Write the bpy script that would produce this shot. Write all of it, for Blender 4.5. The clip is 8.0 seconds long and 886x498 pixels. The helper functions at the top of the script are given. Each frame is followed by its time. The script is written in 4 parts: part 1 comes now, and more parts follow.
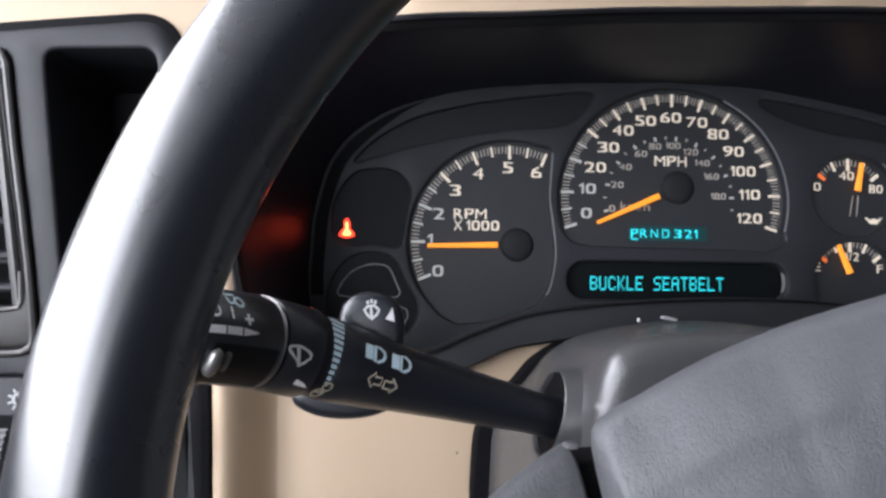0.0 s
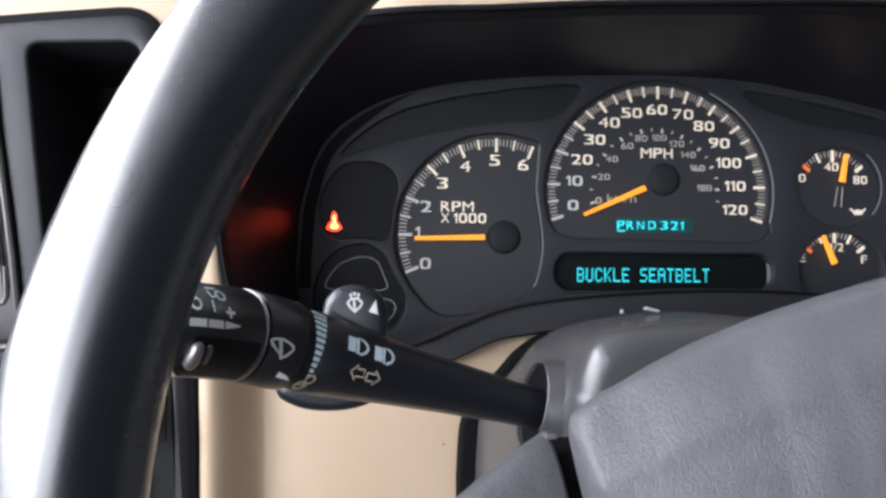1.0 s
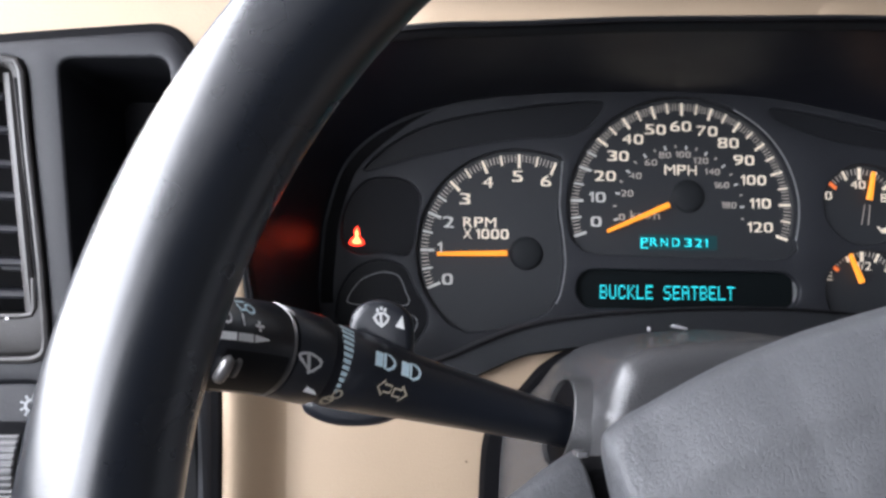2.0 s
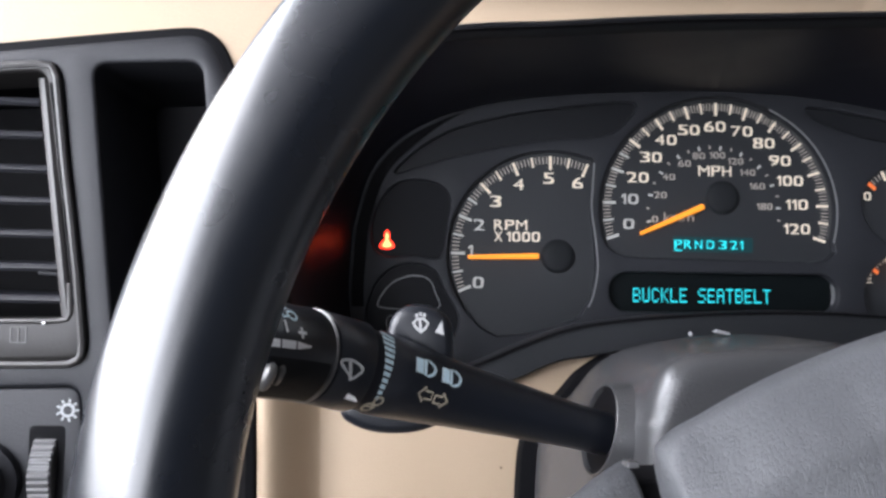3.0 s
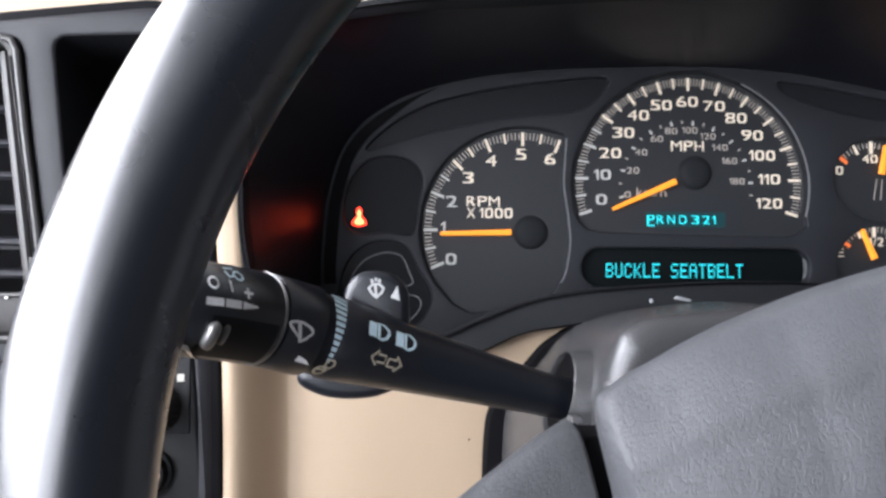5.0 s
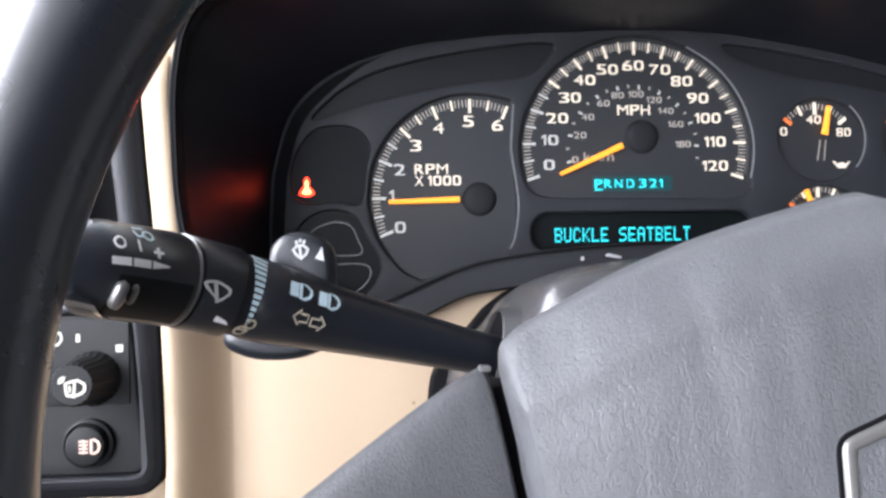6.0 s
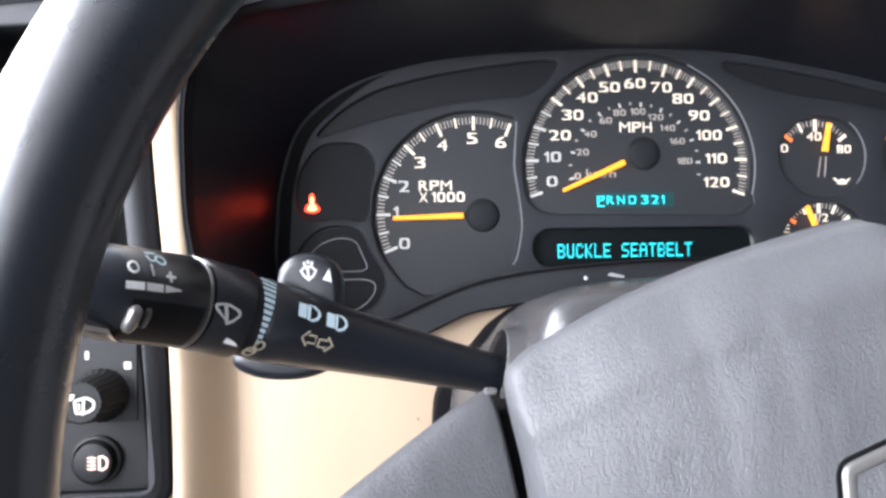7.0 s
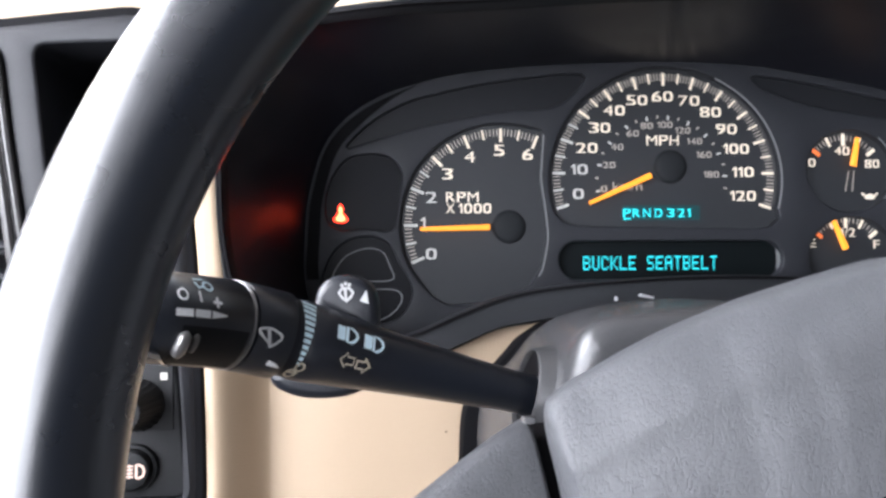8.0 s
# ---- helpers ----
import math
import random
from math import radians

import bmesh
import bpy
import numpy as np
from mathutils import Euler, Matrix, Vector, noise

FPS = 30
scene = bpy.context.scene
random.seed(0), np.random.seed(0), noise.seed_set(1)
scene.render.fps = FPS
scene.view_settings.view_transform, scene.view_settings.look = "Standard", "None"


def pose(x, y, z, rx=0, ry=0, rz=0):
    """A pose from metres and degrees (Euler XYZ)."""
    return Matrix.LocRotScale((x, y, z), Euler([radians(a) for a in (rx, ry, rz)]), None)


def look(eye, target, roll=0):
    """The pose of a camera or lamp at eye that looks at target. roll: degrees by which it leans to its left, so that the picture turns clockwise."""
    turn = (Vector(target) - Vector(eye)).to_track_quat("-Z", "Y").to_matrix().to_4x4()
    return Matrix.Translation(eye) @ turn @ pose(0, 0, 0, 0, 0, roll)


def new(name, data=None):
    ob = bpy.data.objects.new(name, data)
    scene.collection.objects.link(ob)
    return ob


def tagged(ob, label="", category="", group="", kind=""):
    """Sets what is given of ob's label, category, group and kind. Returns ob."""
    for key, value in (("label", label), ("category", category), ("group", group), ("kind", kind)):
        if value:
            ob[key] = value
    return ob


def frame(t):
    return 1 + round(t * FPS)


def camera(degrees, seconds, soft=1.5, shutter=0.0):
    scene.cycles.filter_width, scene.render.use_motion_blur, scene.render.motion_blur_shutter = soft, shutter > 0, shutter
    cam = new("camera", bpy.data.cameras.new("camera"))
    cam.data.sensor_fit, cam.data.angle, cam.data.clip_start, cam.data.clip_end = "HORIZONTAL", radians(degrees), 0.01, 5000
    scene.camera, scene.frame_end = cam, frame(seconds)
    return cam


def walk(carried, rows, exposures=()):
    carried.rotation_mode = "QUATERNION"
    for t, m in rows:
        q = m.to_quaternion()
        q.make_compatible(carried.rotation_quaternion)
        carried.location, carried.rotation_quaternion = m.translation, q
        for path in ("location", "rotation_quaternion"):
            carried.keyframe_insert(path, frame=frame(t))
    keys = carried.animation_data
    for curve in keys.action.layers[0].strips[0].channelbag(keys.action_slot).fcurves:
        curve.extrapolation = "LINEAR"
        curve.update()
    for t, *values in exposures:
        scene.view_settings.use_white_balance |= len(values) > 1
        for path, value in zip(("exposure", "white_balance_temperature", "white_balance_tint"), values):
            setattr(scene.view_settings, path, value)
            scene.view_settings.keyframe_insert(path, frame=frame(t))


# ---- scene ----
# Everything of the dash is laid out in the frame of the instrument faces (x right, y ahead, z up along the
# faces); LEAN_BACK turns that frame into the cabin, whose floor is z = 0.
LEAN_BACK = pose(0, 0, 0.74, -14, 0, 0)

cam = camera(62.0, 8.0, soft=2.8, shutter=0.0)
# seconds, eye, yaw to the left, pitch up, roll
ROWS = [
    (0.0, -0.1657, -0.4127, -0.0526, -4.62, 2.60, 0.68),
    (0.2, -0.1658, -0.4120, -0.0541, -4.86, 2.67, 0.62),
    (0.3, -0.1642, -0.4133, -0.0547, -4.91, 2.61, 0.61),
    (0.5, -0.1610, -0.4131, -0.0555, -5.26, 2.48, 0.31),
    (0.7, -0.1618, -0.4123, -0.0544, -5.28, 2.24, 0.08),
    (0.8, -0.1624, -0.4139, -0.0527, -5.21, 2.12, 0.24),
    (1.0, -0.1623, -0.4143, -0.0526, -5.12, 2.03, 0.37),
    (1.2, -0.1618, -0.4183, -0.0521, -5.39, 2.77, 0.16),
    (1.3, -0.1613, -0.4190, -0.0515, -5.32, 2.93, 0.13),
    (1.5, -0.1663, -0.4184, -0.0505, -4.69, 3.70, -0.05),
    (1.7, -0.1644, -0.4156, -0.0525, -4.17, 3.18, 0.50),
    (2.8, -0.1725, -0.4104, -0.0529, -3.04, 3.69, 0.75),
    (3.0, -0.1721, -0.4095, -0.0519, -2.40, 3.37, 0.76),
    (3.2, -0.1724, -0.4114, -0.0532, -2.06, 3.26, 0.64),
    (3.5, -0.1762, -0.4153, -0.0515, -2.07, 3.85, 0.86),
    (3.7, -0.1741, -0.4132, -0.0539, -2.12, 4.22, 0.99),
    (4.0, -0.1738, -0.4126, -0.0540, -1.95, 4.41, 0.91),
    (4.2, -0.1764, -0.4116, -0.0519, -1.84, 3.79, 1.04),
    (4.5, -0.1758, -0.4152, -0.0500, -2.01, 4.02, 1.50),
    (4.7, -0.1661, -0.4132, -0.0558, -2.22, 3.74, 1.11),
    (4.8, -0.1629, -0.4109, -0.0580, -2.29, 3.28, 0.83),
    (5.0, -0.1597, -0.4093, -0.0600, -2.81, 2.72, 0.28),
    (5.2, -0.1538, -0.4094, -0.0630, -3.65, 2.26, 0.09),
    (6.3, -0.1414, -0.4122, -0.0668, -4.26, 1.01, -1.16),
    (6.5, -0.1412, -0.4135, -0.0658, -4.21, 1.45, -1.04),
    (6.8, -0.1425, -0.4141, -0.0642, -4.20, 1.68, -1.03),
    (7.0, -0.1435, -0.4146, -0.0625, -4.14, 1.78, -1.02),
    (7.2, -0.1429, -0.4145, -0.0595, -3.80, 1.34, -1.06),
    (7.5, -0.1478, -0.4149, -0.0559, -3.35, 1.76, -1.27),
    (7.7, -0.1500, -0.4131, -0.0554, -2.68, 1.36, -0.70),
    (8.0, -0.1502, -0.4186, -0.0534, -2.98, 1.38, -0.33),
]


def aim(yaw, pitch, roll):
    return pose(0, 0, 0, 0, 0, yaw) @ pose(0, 0, 0, 90 + pitch, 0, 0) @ pose(0, 0, 0, 0, 0, roll)


walk(cam, [(t, LEAN_BACK @ Matrix.Translation((x, y, z)) @ aim(yaw, pitch, roll)) for t, x, y, z, yaw, pitch, roll in ROWS],
     exposures=[(0.0, 0.08), (0.8, 0.25), (1.7, 0.2), (2.8, 0.15), (4.6, 0.18), (5.2, 0.43), (6.3, 0.90), (7.1, 1.06), (8.0, 0.63)])

# ---------------------------------------------------------------- light
world = bpy.data.worlds.new("sky")
scene.world = world
world.use_nodes = True
sky = world.node_tree.nodes.new("ShaderNodeTexSky")
sky.sky_type, sky.sun_disc = "NISHITA", False
sky.sun_elevation, sky.sun_rotation = radians(50), radians(250)
sky.air_density, sky.dust_density = 1.0, 3.0
world.node_tree.links.new(sky.outputs[0], world.node_tree.nodes["Background"].inputs[0])
world.node_tree.nodes["Background"].inputs[1].default_value = 0.12

sun = new("sun", bpy.data.lights.new("sun", "SUN"))
sun.data.energy, sun.data.angle, sun.data.color = 1.0, radians(12), (1.0, 0.95, 0.88)
sun.matrix_world = look((0, 0, 5), (2.0, 1.2, 0))


def window_light(name, eye, target, width, height, power, colour):
    lamp = new(name, bpy.data.lights.new(name, "AREA"))
    lamp.data.shape, lamp.data.size, lamp.data.size_y = "RECTANGLE", width, height
    lamp.data.energy, lamp.data.color = power, colour
    lamp.matrix_world = look(eye, target)
    return lamp


window_light("door_window_light", (-0.615, -0.57, 0.975), (0.3, -0.57, 0.87), 1.64, 0.49, 29.0, (0.88, 0.905, 1.0))
# Added fill from behind left that brightens dials and pad; no window known there.
window_light("rear_fill_light", (-0.615, -1.97, 0.975), (0.1, -0.6, 0.82), 0.86, 0.49, 12.0, (0.88, 0.905, 1.0))
window_light("windscreen_light", (0.2, 0.35, 1.14), (0.1, -0.4, 0.55), 1.3, 0.42, 4.5, (0.86, 0.93, 1.0))


# ---------------------------------------------------------------- materials
def material(name, colour, rough=0.5, metal=0.0, grain=900.0, bump=0.15, vary=0.12, coarse=40.0, spec=0.5, stretch=(1, 1, 1), crease=0.0, crease_scale=60.0, lean=0.0, swell=0.0):
    m = bpy.data.materials.new(name)
    m.use_nodes = True
    n, link = m.node_tree.nodes, m.node_tree.links.new
    b = n["Principled BSDF"]
    b.inputs["Metallic"].default_value = metal
    b.inputs["Specular IOR Level"].default_value = spec
    co = n.new("ShaderNodeTexCoord")
    mp = n.new("ShaderNodeMapping")
    mp.inputs["Scale"].default_value, mp.inputs["Rotation"].default_value = stretch, (0, radians(lean), 0)
    link(co.outputs["Object"], mp.inputs[0])
    big, small = n.new("ShaderNodeTexNoise"), n.new("ShaderNodeTexNoise")
    big.inputs["Scale"].default_value, big.inputs["Detail"].default_value = coarse, 4
    small.inputs["Scale"].default_value, small.inputs["Detail"].default_value = grain, 2
    link(mp.outputs[0], big.inputs[0]), link(mp.outputs[0], small.inputs[0])
    mix = n.new("ShaderNodeMixRGB")
    mix.inputs[1].default_value = (*[c * (1 - vary) for c in colour], 1)
    mix.inputs[2].default_value = (*[min(1, c * (1 + vary)) for c in colour], 1)
    add = n.new("ShaderNodeMath")
    add.operation = "ADD"
    half = n.new("ShaderNodeMath")
    half.operation, half.inputs[1].default_value = "MULTIPLY", 0.5
    link(big.outputs[0], add.inputs[0]), link(small.outputs[0], add.inputs[1])
    link(add.outputs[0], half.inputs[0]), link(half.outputs[0], mix.inputs[0]), link(mix.outputs[0], b.inputs["Base Color"])
    ramp = n.new("ShaderNodeMapRange")
    ramp.inputs[3].default_value, ramp.inputs[4].default_value = rough - 0.07, rough + 0.07
    link(big.outputs[0], ramp.inputs[0]), link(ramp.outputs[0], b.inputs["Roughness"])
    if bump:
        bp = n.new("ShaderNodeBump")
        bp.inputs["Strength"].default_value, bp.inputs["Distance"].default_value = bump, 0.0006
        link(small.outputs[0], bp.inputs["Height"])
        last = bp
        if crease:
            vo = n.new("ShaderNodeTexVoronoi")
            vo.feature, vo.inputs["Scale"].default_value = "DISTANCE_TO_EDGE", crease_scale
            warp = n.new("ShaderNodeMixRGB")
            warp.blend_type, warp.inputs[0].default_value = "ADD", 0.02
            wn = n.new("ShaderNodeTexNoise")
            wn.inputs["Scale"].default_value, wn.inputs["Detail"].default_value = crease_scale * 0.8, 3
            link(mp.outputs[0], wn.inputs[0]), link(mp.outputs[0], warp.inputs[1]), link(wn.outputs[1], warp.inputs[2])
            link(warp.outputs[0], vo.inputs["Vector"])
            cut = n.new("ShaderNodeMapRange")
            cut.inputs[1].default_value, cut.inputs[2].default_value = 0.0, 0.16
            link(vo.outputs[0], cut.inputs[0])
            b2 = n.new("ShaderNodeBump")
            b2.inputs["Strength"].default_value, b2.inputs["Distance"].default_value = crease, 0.0012
            link(cut.outputs[0], b2.inputs["Height"]), link(bp.outputs[0], b2.inputs["Normal"])
            last = b2
        if swell:
            wide = n.new("ShaderNodeTexNoise")
            wide.inputs["Scale"].default_value, wide.inputs["Detail"].default_value = 38.0, 2
            b3 = n.new("ShaderNodeBump")
            b3.inputs["Strength"].default_value, b3.inputs["Distance"].default_value = swell, 0.006
            link(mp.outputs[0], wide.inputs[0]), link(wide.outputs[0], b3.inputs["Height"]), link(last.outputs[0], b3.inputs["Normal"])
            last = b3
        link(last.outputs[0], b.inputs["Normal"])
    return m


def glowing(name, colour, strength):
    m = bpy.data.materials.new(name)
    m.use_nodes = True
    b = m.node_tree.nodes["Principled BSDF"]
    b.inputs["Base Color"].default_value = (*[c * 0.5 for c in colour], 1)
    b.inputs["Emission Color"].default_value = (*colour, 1)
    b.inputs["Emission Strength"].default_value = strength
    return m


BEIGE = material("beige_dash_vinyl", (0.415, 0.314, 0.218), 0.62, grain=1400, bump=0.25, vary=0.05, coarse=25)
PANEL = material("charcoal_panel_plastic", (0.0182, 0.0190, 0.0225), 0.48, spec=0.3, grain=1600, bump=0.25, vary=0.15, coarse=30)
PANEL_EDGE = material("worn_charcoal_trim", (0.020, 0.0185, 0.018), 0.42, spec=0.3, grain=1600, bump=0.2, vary=0.2, coarse=60)
RAIL = material("worn_grey_rail", (0.032, 0.0305, 0.030), 0.38, grain=1600, bump=0.15, vary=0.25, coarse=80)
BLACK = material("black_plastic", (0.0125, 0.013, 0.017), 0.5, spec=0.35, grain=1800, bump=0.2, vary=0.25, coarse=40)
# Darker than BLACK: the shade on the wiper and fog switches is in this colour.
SHADE = material("shaded_black_switch_plastic", (0.010, 0.0105, 0.0115), 0.55, spec=0.2, grain=1800, bump=0.2, vary=0.25, coarse=40)
HOOD = material("black_hood_lining", (0.0172, 0.0178, 0.0245), 0.38, spec=0.26, grain=1800, bump=0.12, vary=0.25, coarse=30)
MASK = material("dark_grey_cluster_mask", (0.022, 0.0235, 0.0285), 0.55, spec=0.30, grain=2200, bump=0.25, vary=0.12, coarse=40)
BEZEL = material("dark_matte_bezel", (0.0165, 0.0178, 0.0205), 0.6, spec=0.2, grain=2200, bump=0.2, vary=0.12, coarse=40)
DIAL = material("matte_dial_face", (0.0190, 0.0212, 0.0250), 0.6, grain=2400, bump=0.1, vary=0.12, coarse=50)
SMOKE = material("smoked_warning_lens", (0.008, 0.0085, 0.011), 0.45, spec=0.12, grain=2000, bump=0.05, vary=0.1, coarse=40)
INLAY = material("dark_inlay_plastic", (0.015, 0.016, 0.019), 0.5, spec=0.2, grain=2000, bump=0.1, vary=0.1, coarse=40)
LCD = material("dark_display_glass", (0.004, 0.006, 0.007), 0.5, spec=0.15, grain=2000, bump=0.0, vary=0.1, coarse=40)
WHITE = glowing("white_dial_print", (0.95, 0.84, 0.70), 0.46)
GREYPRINT = glowing("grey_dial_print", (0.66, 0.60, 0.54), 0.18)
DIMPRINT = glowing("weakly_lit_dial_print", (0.72, 0.72, 0.70), 0.27)
RIMSTEP = material("grey_rim_step", (0.055, 0.055, 0.057), 0.5, vary=0.1, bump=0.0)
NEEDLEHUB = material("soft_black_hub", (0.0165, 0.018, 0.0205), 0.65, spec=0.15, grain=2000, bump=0.05)
GEARGLASS = glowing("teal_display_glass", (0.004, 0.050, 0.058), 0.35)
LINE = material("silver_dial_line", (0.18, 0.185, 0.19), 0.4, vary=0.05, bump=0.0)
NEEDLE = glowing("orange_needle", (1.0, 0.34, 0.03), 1.0)
REDMARK = glowing("red_orange_mark", (1.0, 0.22, 0.06), 0.55)
CYAN = glowing("cyan_vacuum_display", (0.03, 0.80, 0.90), 0.8)
LAMP = glowing("red_warning_lamp", (1.0, 0.035, 0.012), 3.0)
LEATHER = material("black_rim_leather", (0.0035, 0.0055, 0.0100), 0.285, spec=0.9, grain=2200, bump=0.04, vary=0.15, coarse=60)
PAD = material("grey_grained_airbag_vinyl", (0.082, 0.084, 0.090), 0.45, grain=1300, bump=0.18, vary=0.18, coarse=35, crease=0.24, crease_scale=300, stretch=(1.35, 1, 0.62), lean=-28, swell=0.30)
SHROUD = material("warm_grey_column_plastic", (0.0595, 0.0600, 0.0630), 0.21, spec=0.8, grain=1500, bump=0.3, vary=0.1, coarse=40)
STALK = material("black_stalk_plastic", (0.009, 0.011, 0.016), 0.32, spec=0.6, grain=1800, bump=0.2, vary=0.2, coarse=60)
ICON = material("white_icon_print", (0.82, 0.83, 0.84), 0.5, grain=1500, bump=0.0, vary=0.15, coarse=300)
ICONWARM = material("worn_cream_icon_print", (0.42, 0.41, 0.36), 0.5, grain=1500, bump=0.0, vary=0.2, coarse=400)
ICONSOFT = material("soft_white_icon_print", (0.52, 0.53, 0.53), 0.5, grain=1500, bump=0.0, vary=0.2, coarse=300)
ICONGREY = material("dulled_grey_icon_print", (0.30, 0.31, 0.32), 0.5, grain=1500, bump=0.0, vary=0.15, coarse=300)
WHEELGREY = material("silvery_grey_plastic", (0.085, 0.085, 0.088), 0.30, grain=1500, bump=0.1, vary=0.15, coarse=60)
ICONBLUE = material("pale_blue_icon_print", (0.54, 0.70, 0.77), 0.5, grain=1500, bump=0.0, vary=0.15, coarse=300)
ICONGOLD = material("faded_gold_icon_print", (0.46, 0.41, 0.31), 0.5, grain=1500, bump=0.0, vary=0.15, coarse=300)
HUB = material("matte_black_hub", (0.005, 0.005, 0.006), 0.6, spec=0.06, grain=2000, bump=0.05)
DULL = material("dull_grey_metal", (0.22, 0.215, 0.21), 0.35, metal=0.6, grain=1200, bump=0.08)
HOT = glowing("hot_lamp_core", (1.0, 0.09, 0.03), 12.0)
CHROME = material("satin_chrome", (0.62, 0.62, 0.64), 0.25, metal=1.0, grain=900, bump=0.05, vary=0.05)
SLIDER = material("worn_bright_metal", (0.22, 0.215, 0.215), 0.3, metal=0.7, grain=900, bump=0.05, vary=0.15, coarse=200)
# Dark to deepen the rim's reflections, in place of unseen seats and driver.
LINING = material("dark_unseen_lining", (0.06, 0.058, 0.056), 0.9, grain=500, bump=0.3, vary=0.06, coarse=15)
HEADLINER = material("grey_cabin_lining", (0.17, 0.165, 0.16), 0.9, grain=500, bump=0.3, vary=0.06, coarse=15)
CARPET = material("dark_cabin_carpet", (0.10, 0.09, 0.08), 0.95, grain=700, bump=0.6, vary=0.2, coarse=20)
LEATHER.node_tree.nodes["Principled BSDF"].inputs["IOR"].default_value = 1.6
for coated, weight in ((LEATHER, 0.15), (STALK, 0.20)):
    coated.node_tree.nodes["Principled BSDF"].inputs["Coat Weight"].default_value = weight
    coated.node_tree.nodes["Principled BSDF"].inputs["Coat Roughness"].default_value = 0.23


# ---------------------------------------------------------------- mesh helpers
BASES = {}


def thing(name, base, label, category, kind="", group=""):
    """An Empty at its base, given in the dash frame, that parents its parts."""
    ob = new(name)
    ob.empty_display_size = 0.02
    ob.matrix_world = LEAN_BACK @ Matrix.Translation(base)
    BASES[ob.name] = Vector(base)
    return tagged(ob, label, category, group, kind)


def finish(bm, smooth, recalc=True):
    if recalc:
        bmesh.ops.recalc_face_normals(bm, faces=bm.faces)
    for f in bm.faces:
        f.smooth = smooth
    if smooth:
        for e in bm.edges:
            if len(e.link_faces) == 2 and e.calc_face_angle(0) > radians(38):
                e.smooth = False


def part(name, bm, mat, parent, label="", smooth=True, recalc=True, kind=""):
    """Links a bmesh, given in the dash frame, as one mesh under a thing or a part."""
    root = parent
    while root.parent:
        root = root.parent
    bm.transform(Matrix.Translation(-BASES[root.name]))
    finish(bm, smooth, recalc)
    me = bpy.data.meshes.new(name)
    bm.to_mesh(me)
    bm.free()
    me.materials.append(mat)
    ob = new(name, me)
    ob.parent = parent
    return tagged(ob, label, kind=kind)


def structure(name, bm, mat, label, category, dash=True, smooth=True):
    finish(bm, smooth)
    me = bpy.data.meshes.new(name)
    bm.to_mesh(me)
    bm.free()
    me.materials.append(mat)
    ob = new(name, me)
    if dash:
        ob.matrix_world = LEAN_BACK.copy()
        BASES[ob.name] = Vector((0, 0, 0))
    return tagged(ob, label, category, kind="structure")


def curve_loop(pts, steps=6, closed=True):
    """A smooth line through points of the plane."""
    out, n = [], len(pts)
    for i in range(n if closed else n - 1):
        get = (lambda k: pts[k % n]) if closed else (lambda k: pts[max(0, min(n - 1, k))])
        p0, p1, p2, p3 = (Vector(get(i + k)) for k in (-1, 0, 1, 2))
        for s in range(steps):
            t = s / steps
            out.append(0.5 * ((2 * p1) + (p2 - p0) * t + (2 * p0 - 5 * p1 + 4 * p2 - p3) * t * t + (3 * p1 - p0 - 3 * p2 + p3) * t ** 3))
    if not closed:
        out.append(Vector(pts[-1]))
    return [tuple(p) for p in out]


def rounded(x0, z0, x1, z1, r, n=6):
    out = []
    for cx, cz, a in ((x1 - r, z1 - r, 0), (x0 + r, z1 - r, 90), (x0 + r, z0 + r, 180), (x1 - r, z0 + r, 270)):
        for k in range(n + 1):
            t = radians(a + 90 * k / n)
            out.append((cx + r * math.cos(t), cz + r * math.sin(t)))
    return out


def round_corners(pts, r, n=4):
    """A polygon with its corners cut round."""
    out = []
    for i in range(len(pts)):
        a, b, c = Vector(pts[i - 1]), Vector(pts[i]), Vector(pts[(i + 1) % len(pts)])
        ra = min(r, (a - b).length * 0.45, (c - b).length * 0.45)
        p, q = b + (a - b).normalized() * ra, b + (c - b).normalized() * ra
        for k in range(n + 1):
            t = k / n
            out.append(tuple(p * (1 - t) ** 2 + b * 2 * t * (1 - t) + q * t * t))
    return out


def circle(cx, cz, r, n=40, rz=None):
    return [(cx + r * math.cos(2 * math.pi * k / n), cz + (rz or r) * math.sin(2 * math.pi * k / n)) for k in range(n)]


def area2(loop):
    return sum(a[0] * b[1] - b[0] * a[1] for a, b in zip(loop, loop[1:] + loop[:1])) / 2


def shrink(loop, d):
    """The loop moved inwards by d."""
    s = 1 if area2(loop) > 0 else -1
    out, n = [], len(loop)
    for i in range(n):
        a, b = Vector(loop[i - 1]), Vector(loop[(i + 1) % n])
        t = (b - a).normalized()
        out.append((loop[i][0] - t.y * d * s, loop[i][1] + t.x * d * s))
    return out


